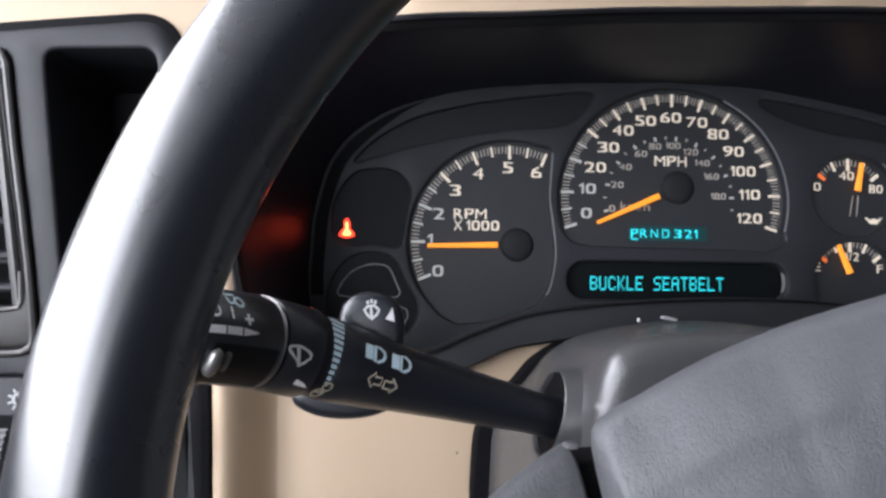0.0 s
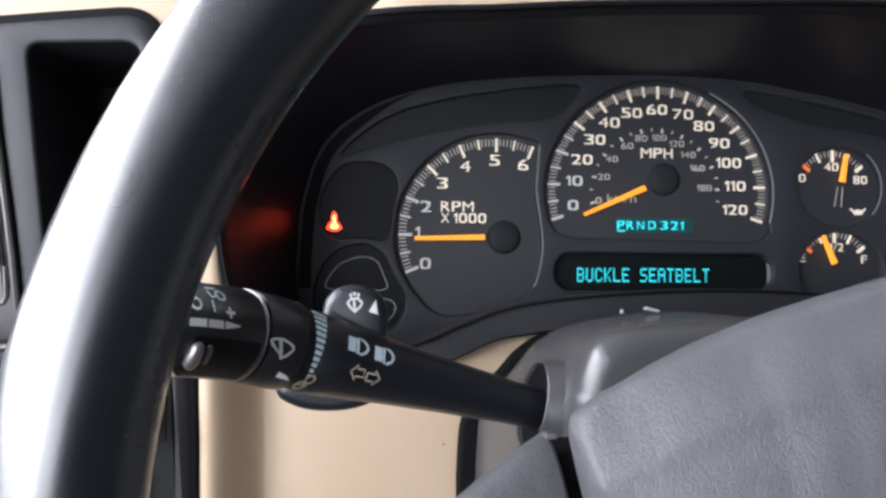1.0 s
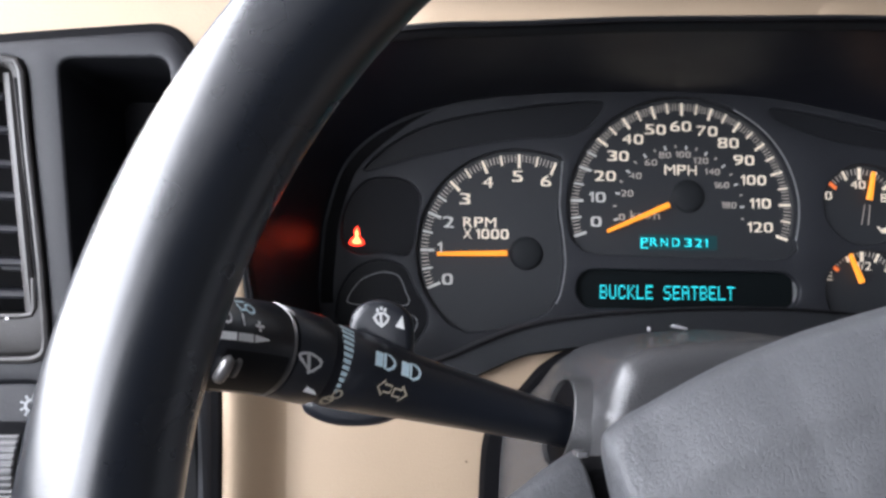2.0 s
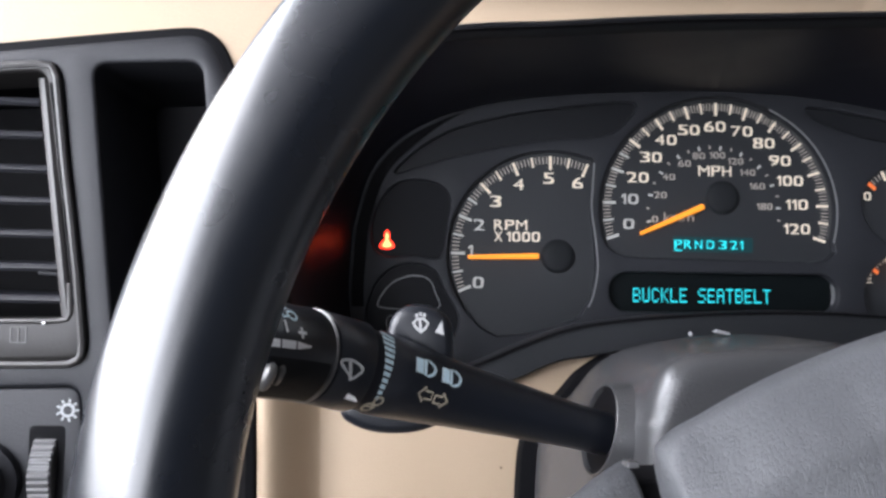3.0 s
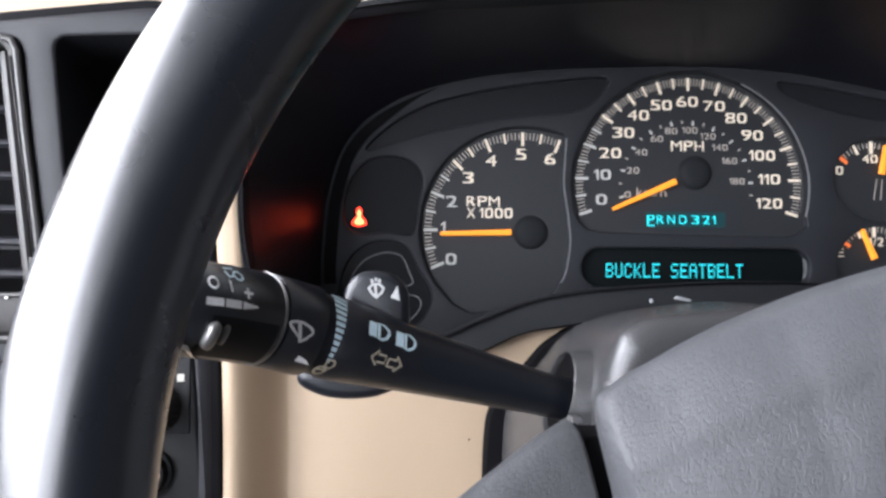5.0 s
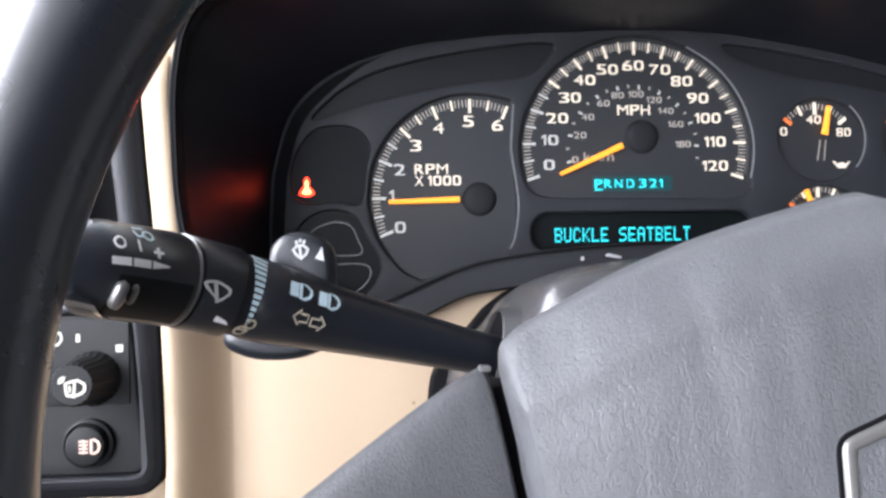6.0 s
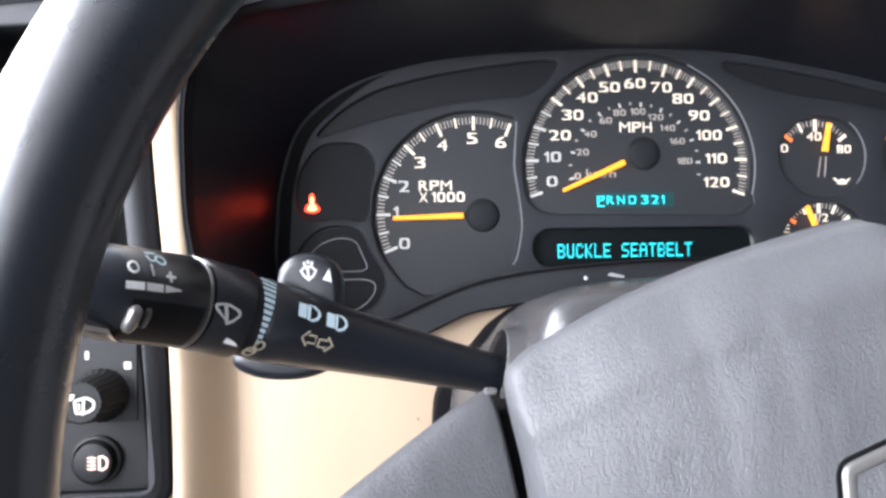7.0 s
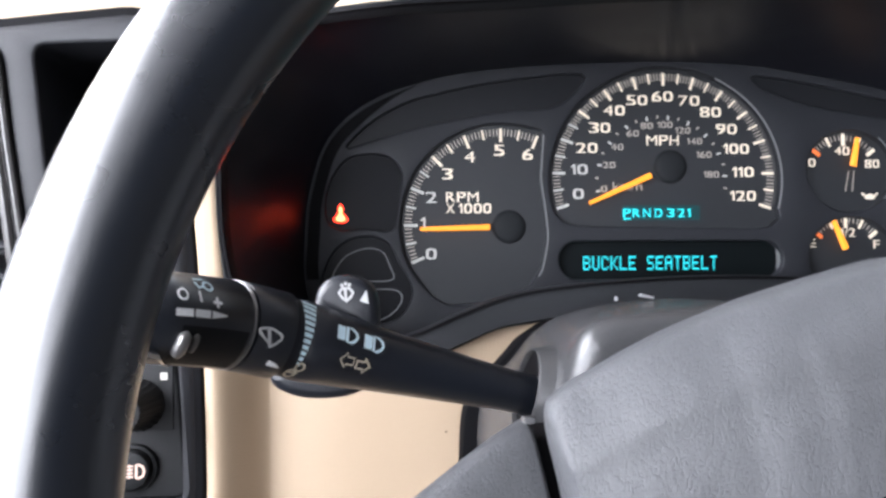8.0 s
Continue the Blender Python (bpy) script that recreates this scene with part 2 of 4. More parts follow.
def plate(loops, front, back, bevel=0.0, bm=None, inner_bevel=None, seat=True):
    """A plate in the plane of the dash with the first loop as outline and the others as holes. Front and back are depths (y)."""
    bm = bm or bmesh.new()
    inner_bevel = bevel if inner_bevel is None else inner_bevel
    edges = []
    for i, loop in enumerate(loops):
        bv = bevel if i == 0 else inner_bevel
        steps = [(0.0, back), (0.0, front + bv)]
        if bv:
            steps = [(0.0, back)] + [(bv * (1 - math.cos(a)), front + bv * (1 - math.sin(a))) for a in (0, math.pi / 6, math.pi / 3, math.pi / 2)]
        rings = []
        for d, y in steps:
            ring = shrink(loop, d if i == 0 else -d) if d else loop
            rings.append([bm.verts.new((x, y, z)) for x, z in ring])
        for a, b in zip(rings, rings[1:]):
            for k in range(len(a)):
                bm.faces.new((a[k - 1], a[k], b[k], b[k - 1]))
        last = rings[-1]
        edges += [bm.edges.get((last[k - 1], last[k])) or bm.edges.new((last[k - 1], last[k])) for k in range(len(last))]
    bmesh.ops.triangle_fill(bm, use_beauty=True, use_dissolve=False, edges=edges, normal=(0, -1, 0))
    return bm


def flat(polys, y, bm=None, thick=0.0002):
    """Thin printed shapes in the plane of the dash."""
    bm = bm or bmesh.new()
    for poly in polys:
        a = [bm.verts.new((x, y, z)) for x, z in poly]
        b = [bm.verts.new((x, y - thick, z)) for x, z in poly]
        for k in range(len(a)):
            bm.faces.new((a[k - 1], a[k], b[k], b[k - 1]))
        bm.faces.new(b)
    return bm


def stroke(pts, w, closed=False):
    """A line of width w along points, as quads in the plane."""
    polys, n = [], len(pts)
    sides = []
    for i in range(n):
        a = Vector(pts[i - 1] if (i or closed) else pts[i])
        b = Vector(pts[(i + 1) % n] if (i < n - 1 or closed) else pts[i])
        t = (b - a).normalized()
        p, q = Vector(pts[i]), Vector((-t.y, t.x)) * w / 2
        sides.append((tuple(p + q), tuple(p - q)))
    for i in range(n if closed else n - 1):
        a, b = sides[i], sides[(i + 1) % n]
        polys.append([a[0], a[1], b[1], b[0]])
    return polys


def loft(rings, cap=(True, True), bm=None, closed=True):
    bm = bm or bmesh.new()
    made = [[bm.verts.new(p) for p in ring] for ring in rings]
    for a, b in zip(made, made[1:]):
        for k in range(0 if closed else 1, len(a)):
            bm.faces.new((a[k - 1], a[k], b[k], b[k - 1]))
    if cap[0]:
        bm.faces.new(made[0])
    if cap[1]:
        bm.faces.new(made[-1])
    return bm


def turned(profile, origin, axis, n=32, bm=None, cap=(True, True), ribs=0, rib=0.0):
    """A body of revolution: profile of (along, radius) from origin along axis."""
    axis = Vector(axis).normalized()
    e1 = axis.orthogonal().normalized()
    e2 = axis.cross(e1)
    rings = []
    for s, r in profile:
        ring = []
        for k in range(n):
            a = 2 * math.pi * k / n
            rr = r - (rib if ribs and (k * ribs // n * 2 + 1) % 2 == 0 else 0) - (rib if ribs and k % 2 else 0)
            ring.append(Vector(origin) + axis * s + (e1 * math.cos(a) + e2 * math.sin(a)) * rr)
        rings.append(ring)
    return loft(rings, cap, bm)


GLYPHS = {}
CELL = {"1": 0.44, " ": 0.15, "/": 0.55, "M": 1.22, "I": 0.3, "X": 1.05, "E": 0.9, "F": 0.9, "k": 0.9, "m": 1.3, "h": 0.9}
ROUND = set("0235689BCDGOPQRSU")


def glyph(ch, square):
    """One letter of the built-in font in a box from -1 to 1; square pulls its bowls towards a rounded square."""
    if (ch, square) not in GLYPHS and square and ch == "1":
        side = [(0.1, -1), (1, -1), (1, 1), (0.15, 1), (-1, 0.62), (-1, 0.25), (0.1, 0.58)]
        n = len(side)
        uv = np.array([(*p, d) for d in (1, -1) for p in side])
        GLYPHS[ch, square] = (uv, [tuple(range(n))] + [(k, (k + 1) % n, n + (k + 1) % n, n + k) for k in range(n)], 0.7)
    if (ch, square) not in GLYPHS:
        cu = bpy.data.curves.new("letters", "FONT")
        cu.body, cu.resolution_u, cu.extrude, cu.offset = ch, 4, 0.01, 0.010 if ch in ROUND else 0.0
        ob = bpy.data.objects.new("letters", cu)
        scene.collection.objects.link(ob)
        me = bpy.data.meshes.new_from_object(ob.evaluated_get(bpy.context.evaluated_depsgraph_get()))
        bpy.data.objects.remove(ob)
        co = np.array([v.co[:] for v in me.vertices])
        faces = [tuple(p.vertices) for p in me.polygons]
        bpy.data.meshes.remove(me)
        lo, hi = co.min(0), co.max(0)
        uv = 2 * (co - lo) / (hi - lo) - 1
        if square and ch in ROUND:
            x, z = uv[:, 0].copy(), uv[:, 1].copy()
            grow = ((np.hypot(x, z) + 1e-9) / ((x ** 4 + z ** 4) ** 0.25 + 1e-9)) ** 0.85
            uv[:, 0], uv[:, 1] = np.clip(x * grow, -1, 1), np.clip(z * grow, -1, 1)
        GLYPHS[ch, square] = (uv, faces, (hi - lo)[1] if ch.islower() or ch == "/" else 0.7)
    return GLYPHS[ch, square]


def tube(path, r, n=8):
    """A round bar along a path in a plane of constant y."""
    rings = []
    for i, p in enumerate(path):
        t = (Vector(path[min(i + 1, len(path) - 1)]) - Vector(path[max(i - 1, 0)])).normalized()
        side = t.cross(Vector((0, 1, 0))).normalized()
        rings.append([Vector(p) + (side * math.cos(2 * math.pi * k / n) + Vector((0, 1, 0)) * math.sin(2 * math.pi * k / n)) * r for k in range(n)])
    return loft(rings)


def letters(text, height, width, x, z, y, square=True):
    """Letters of the built-in font, set wide to that height and width in all, as a thin body facing the driver."""
    bm = bmesh.new()
    gap = 0.20
    cells = [CELL.get(ch, 1.0) for ch in text]
    unit = width / (sum(cells) + gap * (len(text) - 1))
    at = x - width / 2
    tall = max(glyph(ch, square)[2] for ch in text if ch != " ")
    for ch, cell in zip(text, cells):
        if ch != " ":
            uv, faces, high = glyph(ch, square)
            h = height * high / tall
            vs = [bm.verts.new((at + unit * cell * (u + 1) / 2, y - (0.0002 if d > 0 else 0), z - height / 2 + h * (v + 1) / 2)) for u, v, d in uv]
            for f in faces:
                if len(set(f)) > 2:
                    bm.faces.new([vs[k] for k in f])
        at += unit * (cell + gap)
    bmesh.ops.remove_doubles(bm, verts=bm.verts, dist=1e-7)
    return bm


# ---------------------------------------------------------------- cabin shell (plain, closes the place)
def slab(x0, y0, z0, x1, y1, z1, bm=None):
    bm = bm or bmesh.new()
    r = [[(x0, y0, z), (x1, y0, z), (x1, y1, z), (x0, y1, z)] for z in (z0, z1)]
    return loft(r, (True, True), bm)


structure("floor", slab(-0.66, -2.6, -0.03, 1.26, 0.9, 0.0), CARPET, "dark carpeted truck cabin floor", "floor", dash=False, smooth=False)
structure("ceiling", slab(-0.66, -2.6, 1.26, 1.26, 0.12, 1.30), HEADLINER, "plain light cabin headliner", "ceiling", dash=False, smooth=False)
for name, x0, x1 in (("wall_left", -0.66, -0.62), ("wall_right", 1.22, 1.26)):
    b = slab(x0, -2.6, 0.0, x1, 0.9, 0.72 if x0 < 0 else 1.16)
    slab(x0, -2.6, 1.23 if x0 < 0 else 1.16, x1, 0.9, 1.26, b)
    if x0 < 0:
        slab(x0, -2.6, 0.72, x1, -2.42, 1.23, b)
        # Unseen opening, added only for the rear fill light.
        slab(x0, -1.52, 0.72, x1, -1.42, 1.23, b)
        slab(x0, 0.28, 0.72, x1, 0.36, 1.23, b)
    structure(name, b, HEADLINER if x0 < 0 else LINING, "plain door side of the cabin", "wall", dash=False, smooth=False)
# Unseen wall, added to close the cabin and keep reflections dark.
b = slab(-0.62, -2.6, 0.0, 1.22, -2.56, 1.26)
structure("wall_back", b, LINING, "plain unseen back wall, dark to keep reflections dark", "wall", dash=False, smooth=False)
b = slab(-0.62, 0.86, 0.0, 1.22, 0.9, 0.84)
structure("wall_front", b, HEADLINER, "plain bulkhead below the windscreen", "wall", dash=False, smooth=False)

# ---------------------------------------------------------------- dash body
# Opening of the instrument hood in the fascia: outer edge of its bezel.
HOOD_OUT = curve_loop([(-0.2315, -0.045), (-0.2335, -0.015), (-0.2330, 0.015), (-0.2260, 0.042), (-0.2050, 0.0580), (-0.156, 0.0668), (-0.1105, 0.0700),
                       (-0.0585, 0.0740), (0.0, 0.0768), (0.06, 0.0792), (0.12, 0.0785), (0.19, 0.070), (0.245, 0.045), (0.265, 0.0), (0.258, -0.055),
                       (0.225, -0.092), (0.16, -0.092), (0.10, -0.082), (0.04, -0.0745), (-0.01, -0.0730), (-0.06, -0.0748), (-0.0948, -0.0793),
                       (-0.1099, -0.0822), (-0.1260, -0.0893), (-0.150, -0.0985), (-0.180, -0.1010), (-0.208, -0.0930), (-0.2250, -0.0720)], 6)
HOOD_IN = curve_loop([(-0.2290, -0.043), (-0.2308, -0.015), (-0.2303, 0.014), (-0.2238, 0.040), (-0.2040, 0.0555), (-0.156, 0.0640), (-0.1105, 0.0672),
                      (-0.0585, 0.0712), (0.0, 0.0740), (0.06, 0.0764), (0.12, 0.0757), (0.189, 0.0672), (0.243, 0.043), (0.262, 0.0), (0.254, -0.050),
                      (0.218, -0.082), (0.155, -0.078), (0.10, -0.067), (0.04, -0.0605), (-0.01, -0.0590), (-0.0594, -0.0614), (-0.0910, -0.0650),
                      (-0.1088, -0.0690), (-0.1264, -0.0757), (-0.1480, -0.0845), (-0.176, -0.0885), (-0.205, -0.0835), (-0.2225, -0.066)], 6)
MASK_OUT = curve_loop([(-0.2040, -0.060), (-0.2035, -0.033), (-0.2010, -0.011), (-0.1910, 0.0175), (-0.1680, 0.0380), (-0.1290, 0.0535), (-0.0860, 0.0600),
                       (-0.046, 0.0625), (0.0, 0.0640), (0.048, 0.0620), (0.086, 0.0560), (0.130, 0.0470), (0.180, 0.033), (0.222, 0.010), (0.240, -0.02), (0.238, -0.055),
                       (0.22, -0.084), (0.16, -0.088), (0.10, -0.086), (0.05, -0.084), (0.0, -0.083), (-0.05, -0.084), (-0.09, -0.086),
                       (-0.11, -0.088), (-0.13, -0.090), (-0.155, -0.093), (-0.18, -0.092), (-0.198, -0.082)], 6)


def ease(v):
    v = max(0.0, min(1.0, v))
    return v * v * (3 - 2 * v)


def overhang(x, z):
    """How far the brow of the hood stands out towards the driver."""
    return 0.036 * ease((z + 0.015) / 0.075) * ease((x + 0.240) / 0.090)


def drawn_out(loop):
    """The hood's edge as it stands out: the brow is lower and nearer the driver than the loop tells."""
    out = []
    for x, z in loop:
        k = 1 - lift(x, z) / 0.3235
        out.append((-0.160 + (x + 0.160) * k, -0.053 + (z + 0.053) * k))
    return out


def step_out(x, z):
    """The fascia above the switch panel stands nearly flush with the panel's face."""
    return 0.0165 * ease((z + 0.004) / 0.022) * (1 - ease((x + 0.205) / 0.070))


def lift(x, z):
    """The brow's overhang, and the left cheek that stands out to the pillar strip."""
    return max(overhang(x, z), step_out(x, z), 0.0150 * ease((-0.190 - x) / 0.025) * ease((z + 0.098) / 0.020))


HOOD_LIFT = [lift(x, z) for x, z in HOOD_OUT]
HOOD_OUT, HOOD_IN = drawn_out(HOOD_OUT), drawn_out(HOOD_IN)


def inside(x, z, loop):
    hit = False
    for (x0, z0), (x1, z1) in zip(loop, loop[1:] + loop[:1]):
        if (z0 > z) != (z1 > z) and x < (x1 - x0) * (z - z0) / (z1 - z0) + x0:
            hit = not hit
    return hit


def bell(v, mid, wide):
    return math.exp(-((v - mid) / wide) ** 2)


def fascia_depth(x, z):
    """How far ahead the beige fascia lies: a pillar beside the switch panel, a groove, then the knee panel."""
    low = 1 / (1 + math.exp((z + 0.085) / 0.010))
    y = -0.086
    y += low * (0.0030 * bell(x, -0.2075, 0.0085) - 0.0015 * bell(x, -0.180, 0.02))
    y += 0.010 * max(0.0, (-0.16 - z) / 0.14) ** 1.5 * 3
    y -= max(overhang(x, z * 1.13), step_out(x, z))
    y -= 0.022 * ease((z - 0.060) / 0.025) * ease((x + 0.215) / 0.06)
    y += 0.045 * max(0.0, (z - 0.078) / 0.030) ** 2.2
    return y


xs = np.concatenate([np.linspace(-0.56, -0.26, 60), np.linspace(-0.2588, -0.200, 56), np.linspace(-0.198, 0.62, 280)])
zs = np.concatenate([np.linspace(-0.34, -0.16, 30), np.linspace(-0.157, 0.070, 92), np.linspace(0.0725, 0.108, 18)])
keep = HOOD_OUT
SNAP = shrink(HOOD_OUT, 0.0009)
BEHIND = (-0.49, -0.150, -0.250, 0.045)
bm = bmesh.new()
grid = [[bm.verts.new((x, fascia_depth(x, z), z)) for z in zs] for x in xs]
for i in range(len(xs) - 1):
    for j in range(len(zs) - 1):
        mx, mz = (xs[i] + xs[i + 1]) / 2, (zs[j] + zs[j + 1]) / 2
        if BEHIND[0] < mx < BEHIND[2] and BEHIND[1] < mz < BEHIND[3] - 0.08 * max(0.0, -0.30 - mx):
            continue
        if not inside(mx, mz, keep):
            bm.faces.new((grid[i][j], grid[i + 1][j], grid[i + 1][j + 1], grid[i][j + 1]))
for i in range(1, len(xs) - 1):
    for j in range(1, len(zs) - 1):
        v = grid[i][j]
        if 0 < len(v.link_faces) < 4 and v.co.x > -0.24:
            near = min(SNAP, key=lambda p: (p[0] - v.co.x) ** 2 + (p[1] - v.co.z) ** 2)
            v.co = (near[0], v.co.y, near[1])
# The top pad runs on from the upper edge to the windscreen.
tops = [[bm.verts.new((x, y, z)) for x in xs[::8]] for y, z in ((0.0, 0.1165), (0.06, 0.1215), (0.2, 0.118), (0.5, 0.08), (0.62, 0.04))]
edge = [grid[i][-1] for i in range(len(xs))][::8]
for a, b in zip([edge] + tops, tops):
    for k in range(1, len(a)):
        bm.faces.new((a[k - 1], a[k], b[k], b[k - 1]))
bmesh.ops.delete(bm, geom=[v for v in bm.verts if not v.link_faces], context="VERTS")
dash = structure("dashboard", bm, BEIGE, "beige grained vinyl truck dashboard with padded top", "dashboard")

part("mark", turned([(0.0, 0.0005), (0.0002, 0.0004)], (-0.1320, -0.0859, -0.1275), (0, -1, 0), 10), HUB, dash, "tiny dark speck on the vinyl")
# The beige pillar between the switch panel and the hood: a rounded strip that runs out into the knee panel.
EDGE_Z = [-0.158, -0.145, -0.122, -0.090, -0.051, -0.025, -0.002, 0.03, 0.055]
EDGE_X = [-0.2340, -0.2335, -0.2340, -0.2351, -0.2375, -0.2398, -0.2415, -0.2428, -0.2490]
RIGHT_Z, RIGHT_X = [-0.060, -0.025, 0.0, 0.03], [-0.2256, -0.2280, -0.2296, -0.2296]
cols = []
for z in np.concatenate([np.linspace(-0.30, -0.165, 20), np.linspace(-0.160, 0.058, 90)]):
    low = 1 / (1 + math.exp((z + 0.082) / 0.005))
    left = float(np.interp(z, EDGE_Z, EDGE_X)) + 0.0004
    right = float(np.interp(z, RIGHT_Z, RIGHT_X)) * (1 - low) - 0.2085 * low
    fade = ease((0.032 - z) / 0.024)
    col = [(left - 0.0002, -0.080, z), (left, -0.0915, z)]
    for k in range(25):
        w = k / 24
        x = left + (right - left) * w
        lip = 0.0035 * (1 - math.sqrt(max(0.0, 1 - (1 - min(1.0, (x - left) / 0.0040)) ** 2)))
        back = 0.0035 * (1 - math.sqrt(max(0.0, 1 - (1 - min(1.0, (right - x) / 0.0040)) ** 2)))
        y = -0.1065 + lip + (1 - low) * back + low * 0.0235 * ease((w - 0.15) / 0.85)
        y += 0.010 * max(0.0, (-0.16 - z) / 0.14) ** 1.5 * 3
        col.append((x, -0.1005 + (y + 0.1005) * fade, z))
    col.append((right, -0.080, z))
    cols.append(col)
structure("trim", loft(cols, (False, False), closed=False), BEIGE, "beige vinyl pillar strip beside the switch panel", "trim")

# ---------------------------------------------------------------- instrument cluster
cluster = thing("instrument_cluster", (0.02, 0.02, -0.09), "black instrument cluster with lit white dials in a deep hood", "instrument cluster")
bm = bmesh.new()
n = len(HOOD_OUT)
rings = []
for loop, y in ((HOOD_OUT, -0.070), (HOOD_OUT, -0.0895), (shrink(HOOD_OUT, 0.0012), -0.0915), (HOOD_IN, -0.0905), (shrink(HOOD_IN, 0.0008), -0.089), (shrink(HOOD_IN, 0.001), -0.080)):
    rings.append([(x, y - up * (0 if y == -0.070 else 1), z) for (x, z), up in zip(loop, HOOD_LIFT)])
part("bezel", loft(rings, (False, False), bm), BEZEL, cluster, "dark grey plastic bezel lip")
# Black ring that paints the shadow line where the lip hides the mask.
part("lip_shade", loft([[(x, y - up, z) for (x, z), up in zip(shrink(HOOD_IN, d), HOOD_LIFT)] for d, y in ((-0.0007, -0.0895), (-0.0005, -0.0914), (0.0006, -0.0914), (0.0008, -0.0885))], (False, False)), HUB, cluster, "black ring for the shade line inside the bezel's lip")
rings = [[(x, -0.083 - up, z) for (x, z), up in zip(shrink(HOOD_IN, -0.0012), HOOD_LIFT)]]
for k in range(1, 9):
    t = k / 8
    rings.append([((1 - t) * a[0] + t * b[0], (-0.083 - up) * (1 - t) + 0.004 * t, (1 - t ** 1.3) * a[1] + t ** 1.3 * b[1]) for a, b, up in zip(shrink(HOOD_IN, -0.0012), MASK_OUT, HOOD_LIFT)])
rings.append([(x, 0.0075, z) for x, z in shrink(MASK_OUT, 0.0045)])
part("hood_lining", loft(rings, (False, False)), HOOD, cluster, "glossy black hood side walls")

SPEED_R = [0.0581, 0.0583, 0.0593, 0.0612, 0.0631, 0.0650, 0.0660]


def speed_radius(a):
    """Radius of the speedometer's scale at a, in degrees from straight up."""
    k = min(abs(a) / 18, 6.999)
    i = int(k)
    j = min(i + 1, 6)
    return SPEED_R[min(i, 6)] + (SPEED_R[j] - SPEED_R[min(i, 6)]) * (k - i)


def polar(cx, cz, r, a):
    """a: degrees from straight up, to the right."""
    return cx + r * math.sin(radians(a)), cz + r * math.cos(radians(a))


TC, TR = (-0.095, -0.0299), 0.0555
speed_win = [polar(0, 0, speed_radius(a) + 0.0028, a) for a in range(-108, 109, 4)]
speed_win += [(0.0665, -0.0262), (0.0610, -0.0310), (0.0520, -0.0322), (0.0, -0.0316), (-0.0500, -0.0308), (-0.0590, -0.0290), (-0.0640, -0.0240)]
tach_win = [polar(*TC, TR + 0.0022, a) for a in range(-112, 19, 4)]
tach_win += [(-0.0722, 0.0240), (-0.0705, 0.0195), (-0.0722, 0.006), (-0.0730, -0.0048), (-0.0707, -0.0210), (-0.0694, -0.0371), (-0.0722, -0.0531), (-0.0790, -0.0640), (-0.0895, -0.0690),
             (-0.1088, -0.0742), (-0.1248, -0.0755), (-0.1345, -0.0705), (-0.1435, -0.0600)]
msg_win = rounded(-0.0625, -0.0612, 0.0675, -0.0393, 0.0105, 8)
SMALL = {"oil": (0.1070, -0.0006), "fuel": (0.1076, -0.0487), "volt": (0.1690, -0.0016), "heat": (0.1690, -0.0487)}
small_win = {k: circle(x + 0.002, z - 0.002, 0.0275, 44) for k, (x, z) in SMALL.items()}
for k in ("fuel", "heat"):
    small_win[k] = circle(SMALL[k][0] + 0.002, SMALL[k][1] - 0.0008, 0.0262, 44, 0.0234)
for k in ("oil", "volt"):
    small_win[k] = circle(SMALL[k][0] + 0.002, SMALL[k][1] + 0.0015, 0.0262, 44, 0.0238)
warn_up = curve_loop([(-0.1935, -0.026), (-0.1925, -0.008), (-0.1830, 0.0065), (-0.1709, 0.0100), (-0.1583, 0.0080), (-0.1515, -0.0005), (-0.1530, -0.0150), (-0.1566, -0.0325), (-0.1715, -0.0315), (-0.1850, -0.0325)], 4)
warn_low = curve_loop([(-0.1950, -0.056), (-0.1890, -0.0440), (-0.1800, -0.0378), (-0.1690, -0.0364), (-0.1590, -0.0407), (-0.1535, -0.0520), (-0.1472, -0.0620), (-0.1468, -0.0715), (-0.1540, -0.0820), (-0.170, -0.0860), (-0.188, -0.083), (-0.196, -0.070)], 4)
strip_l = curve_loop([(-0.0480, 0.0563), (-0.079, 0.0540), (-0.108, 0.0496), (-0.1285, 0.0452), (-0.1480, 0.0396), (-0.1620, 0.0325), (-0.1730, 0.0245), (-0.1825, 0.0140), (-0.1720, 0.0165), (-0.1542, 0.0221), (-0.1371, 0.0264), (-0.117, 0.0308), (-0.094, 0.0345), (-0.0660, 0.0372), (-0.0535, 0.0450)], 4)
strip_r = curve_loop([(0.0520, 0.0560), (0.058, 0.0480), (0.09, 0.0380), (0.13, 0.0320), (0.18, 0.0200), (0.2, 0.016), (0.185, 0.027), (0.13, 0.0425), (0.086, 0.0515)], 4)
holes = [speed_win, tach_win, msg_win, warn_up, warn_low, strip_l, strip_r, *small_win.values()]
part("mask", plate([shrink(MASK_OUT, -0.002), *holes], -0.0045, 0.010, 0.0002, inner_bevel=0.0012), MASK, cluster, "dark grey moulded mask around the dials")
# Black strip that paints the hood's shade on the left edge of the mask.
edge_out = [p for p in MASK_OUT if p[0] < -0.140 and p[1] > -0.0601]
edge_in = [(x + 0.0062 * ease((-0.150 - x) / 0.040), z - 0.0034 * ease((x + 0.205) / 0.03) * ease((-0.140 - x) / 0.03)) for x, z in edge_out]
bm = loft([[(x - 0.001, 0.002, z) for x, z in edge_out], [(x - 0.001, -0.0042, z) for x, z in edge_out], [(x, -0.0050, z - 0.0002) for x, z in edge_out], [(x, -0.0050, z) for x, z in edge_in], [(x, -0.0040, z - 0.0003) for x, z in edge_in]], (False, False), closed=False)
part("edge_strip", bm, HUB, cluster, "black strip for the shade along the mask's left edge")


